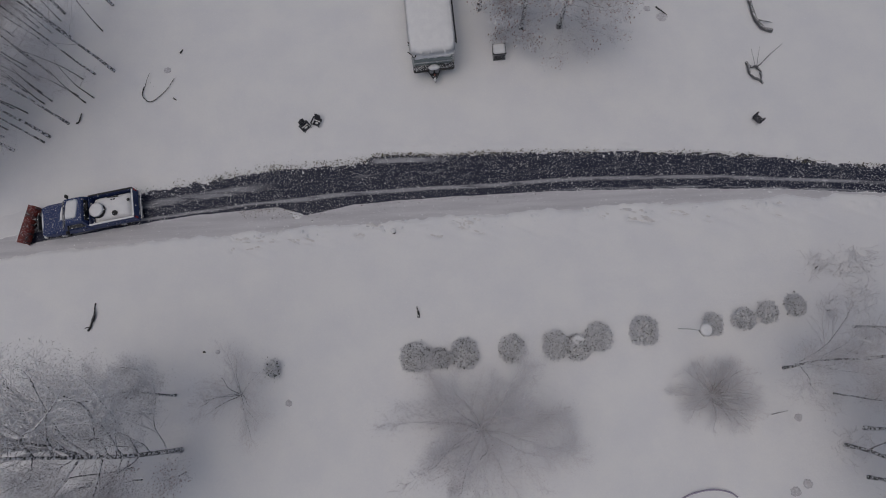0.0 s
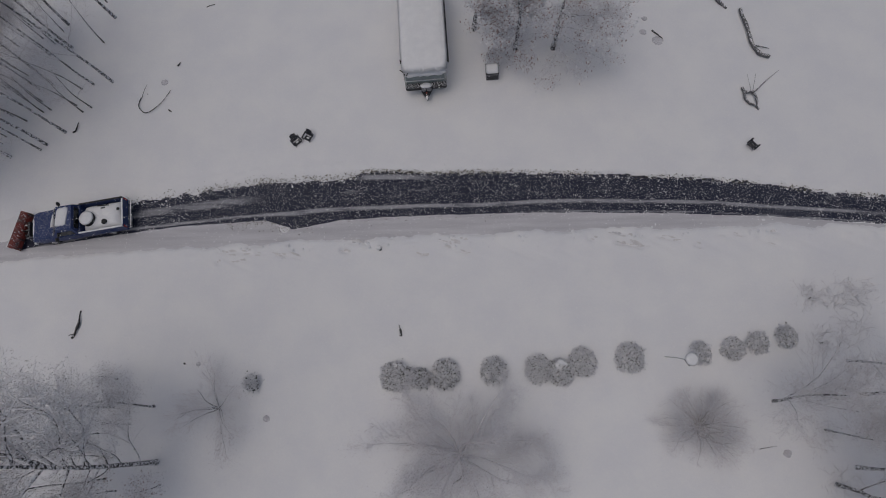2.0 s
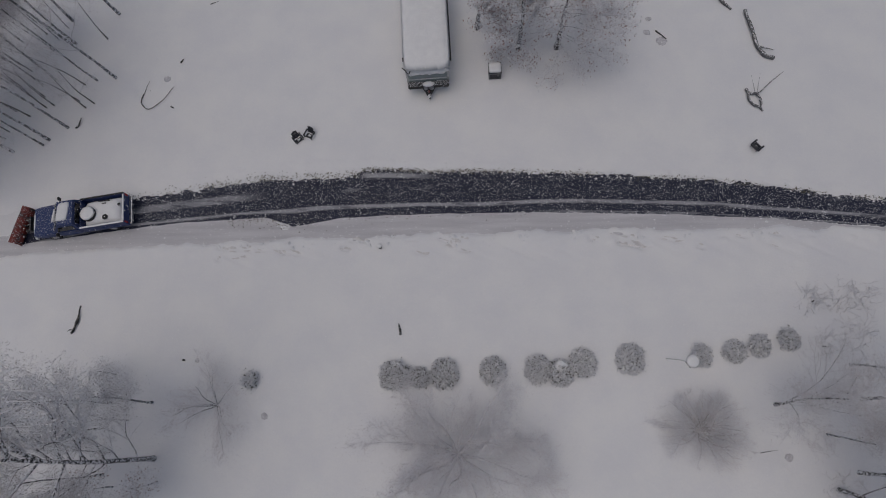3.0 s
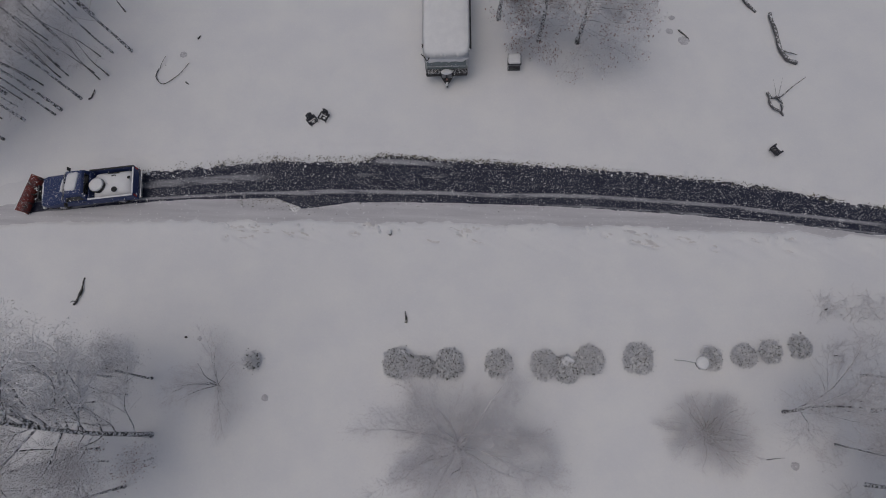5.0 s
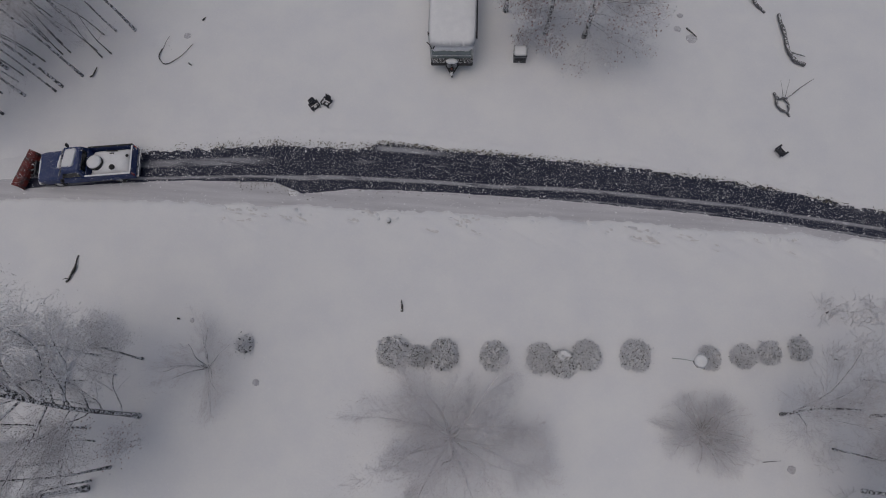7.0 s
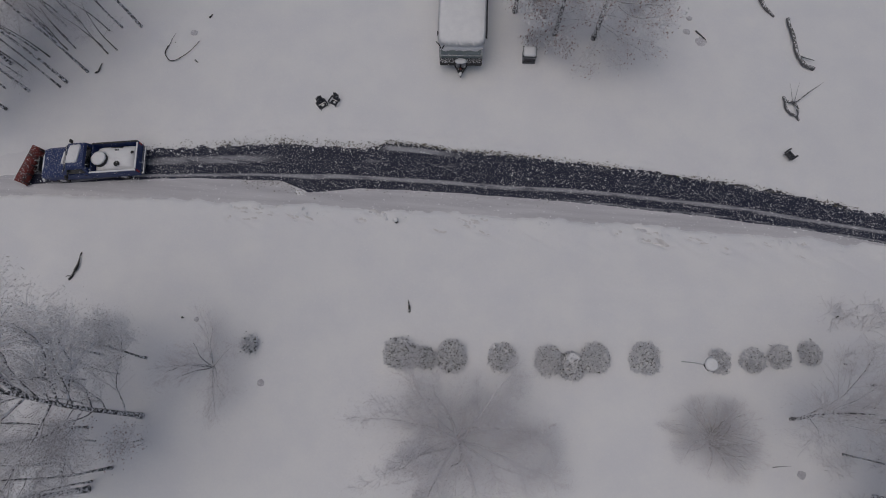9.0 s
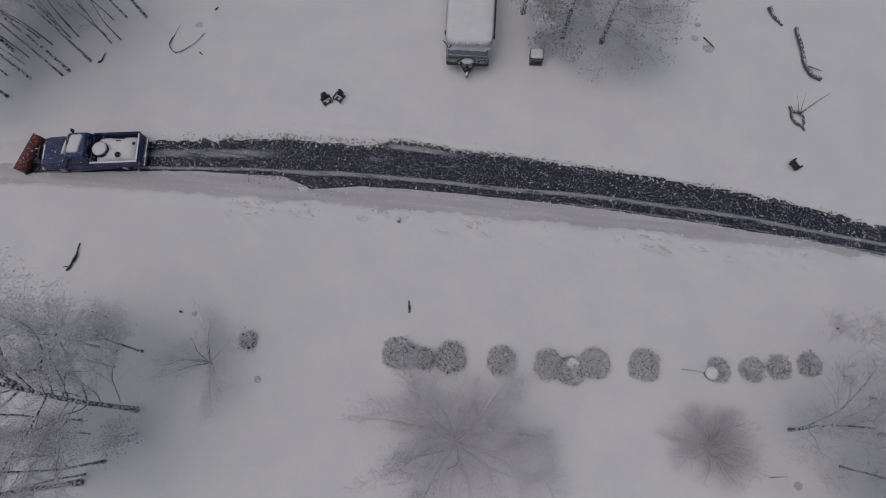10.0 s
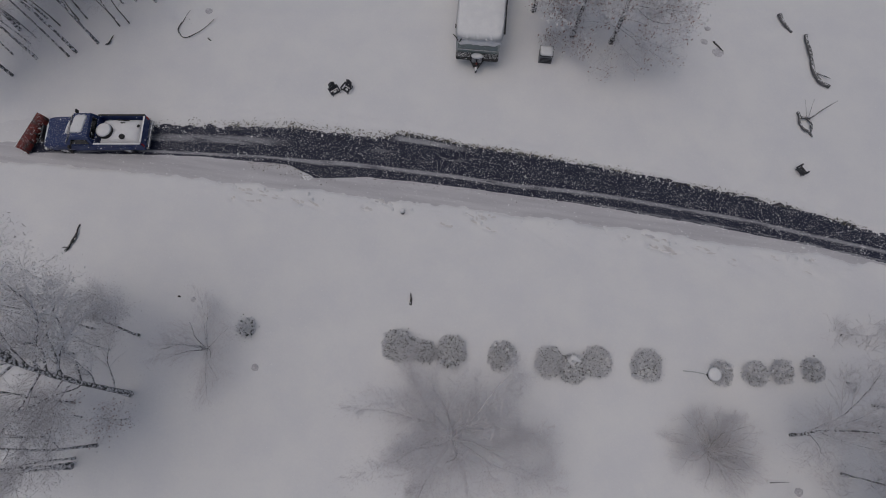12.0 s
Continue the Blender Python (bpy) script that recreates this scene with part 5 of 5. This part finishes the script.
build_stick("curled_root", [(18.95, 18.35, 0.1), (19.1, 18.1, 0.12), (19.05, 17.6, 0.12), (19.3, 17.2, 0.12), (19.65, 17.1, 0.1), (19.85, 16.85, 0.02)], 0.085, "curled dark root lying in the snow", "branch", twigs=(((19.2, 18.0, 0.1), (0.5, 0.0, 0.1), 0.10), ((19.7, 18.0, 0.15), (1.5, 1.25, 0.3), 0.035), ((19.55, 18.0, 0.1), (0.25, -0.45, 0.05), 0.09), ((19.75, 17.55, 0.1), (-0.02, -0.45, 0.0), 0.08), ((19.5, 18.0, 0.12), (-0.2, 1.1, 0.25), 0.015), ((19.6, 18.0, 0.12), (0.25, 1.2, 0.25), 0.015)), wood=log_mat, end=0.8)
build_stick("dead_limb", [(13.95, 22.75, 0.02), (14.3, 22.45, 0.08), (14.6, 22.15, 0.02)], 0.06, "dark branch half sunk in snow", "branch")
build_stick("twig", [(17.0, -2.95, 0.05), (17.5, -2.85, 0.12), (17.9, -2.8, 0.1)], 0.022, "thin twig on the snow", "twig", wood=log_mat)
build_stick("twig", [(-17.45, 21.5, 0.0), (-17.25, 21.75, 0.08)], 0.07, "short dark stub in the snow", "twig")
build_stick("twig", [(-17.75, 18.3, 0.0), (-17.5, 18.15, 0.05)], 0.05, "short grey stub in the snow", "twig")
build_stick("twig", [(-15.0, 1.95, 0.0), (-14.85, 1.9, 0.1)], 0.06, "short dark stub in the snow", "twig")


build_stick("twig", [(-15.95, 26.08, 0.0), (-15.65, 26.15, 0.07), (-15.37, 26.27, 0.02)], 0.035, "thin dark twig half under snow", "twig")
build_stick("broken_branch", [(-14.6, 27.6, 0.1), (-14.4, 27.1, 0.16), (-14.26, 26.75, 0.02)], 0.09, "short grey-brown branch sticking out of snow", "branch", wood=log_mat)
build_stick("hoop", [(11.5, -7.1, 0.0), (12.1, -6.82, 0.12), (12.75, -6.68, 0.16), (13.4, -6.66, 0.16), (14.1, -6.82, 0.1), (14.5, -7.1, 0.0)], 0.045, "low mauve plastic hoop rising out of the snow", "hoop", wood=mauve_mat, end=1.0)
build_stick("twig", [(20.9, 5.05, 0.0), (21.0, 5.12, 0.1)], 0.05, "short dark stub in the snow", "twig")
build_stick("twig", [(21.12, 2.6, 0.0), (21.25, 2.58, 0.08)], 0.05, "short dark stub in the snow", "twig")
build_tree(95, "low brown bush under snow at the wood's edge", 0.9, 0.025, plan_sapling, (-17.3, 27.3), stems=6, stem_angle=0.9, category="bush", leaves=(380, 0.14, 0.055, oak_mat, "withered brown leaves"), mats=(flecked_mat, flecked_mat, twig_pale_mat))


def build_snowy_post():
    x, y = -3.58, 8.55
    t = thing("marker_post", (x, y, ground_at(x, y) - 0.05), "short dark post at the roadside under a cap of snow", "post")
    t.scale = (0.8, 0.8, 0.9)
    part("post", turned_bm([(0.13, 0.0), (0.13, 0.25), (0.15, 0.28), (0.13, 0.3)], 16), black_mat, t)
    c = heap_bm(0.19, 0.19, 0.12, 51, sides=20, rough=0.03)
    c.transform(Matrix.Translation((-0.03, 0.05, 0.3)))
    part("snow_cap", c, cap_mat, t, "round cap of snow", smooth=True)


build_snowy_post()


def build_feeder():
    x, y = 12.62, 1.96
    t = thing("bird_feeder", (x, y, ground_at(x, y) - 0.05), "leaning bird feeder with a six-sided roof under snow", "bird feeder")
    top = np.array([0.55, -0.28, 2.0])
    tube_part("pole", [(0, 0, 0), tuple(top * 0.5 + np.array([0, 0.04, 0])), tuple(top)], [0.024, 0.022, 0.02], 8, trailer_mat, t, "thin pale pole")
    part("tray", turned_bm([(0.2, 0), (0.24, 0.02), (0.24, 0.06)], 6, tuple(top)), black_mat, t)
    part("house", turned_bm([(0.16, 0), (0.16, 0.22)], 6, tuple(top + np.array([0, 0, 0.06]))), grey_mat, t)
    part("roof", turned_bm([(0.33, 0), (0.34, 0.03), (0.28, 0.07)], 6, tuple(top + np.array([0, 0, 0.28]))), black_mat, t, "dark six-sided roof")
    c = heap_bm(0.35, 0.35, 0.12, 52, sides=18, rough=0.02)
    c.transform(Matrix.Translation(tuple(top + np.array([0.03, 0.03, 0.34]))))
    part("snow_cap", c, cap_mat, t, "round cap of snow", smooth=True)


build_feeder()


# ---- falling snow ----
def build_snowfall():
    """Flakes at one instant, in two blocks placed to fill the camera's view from below its height."""
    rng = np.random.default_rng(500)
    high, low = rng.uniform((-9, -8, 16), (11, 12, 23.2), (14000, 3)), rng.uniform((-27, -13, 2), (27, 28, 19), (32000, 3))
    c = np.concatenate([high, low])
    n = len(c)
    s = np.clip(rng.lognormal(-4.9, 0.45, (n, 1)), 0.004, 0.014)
    # the lower, farther flakes are enlarged so the camera still shows them
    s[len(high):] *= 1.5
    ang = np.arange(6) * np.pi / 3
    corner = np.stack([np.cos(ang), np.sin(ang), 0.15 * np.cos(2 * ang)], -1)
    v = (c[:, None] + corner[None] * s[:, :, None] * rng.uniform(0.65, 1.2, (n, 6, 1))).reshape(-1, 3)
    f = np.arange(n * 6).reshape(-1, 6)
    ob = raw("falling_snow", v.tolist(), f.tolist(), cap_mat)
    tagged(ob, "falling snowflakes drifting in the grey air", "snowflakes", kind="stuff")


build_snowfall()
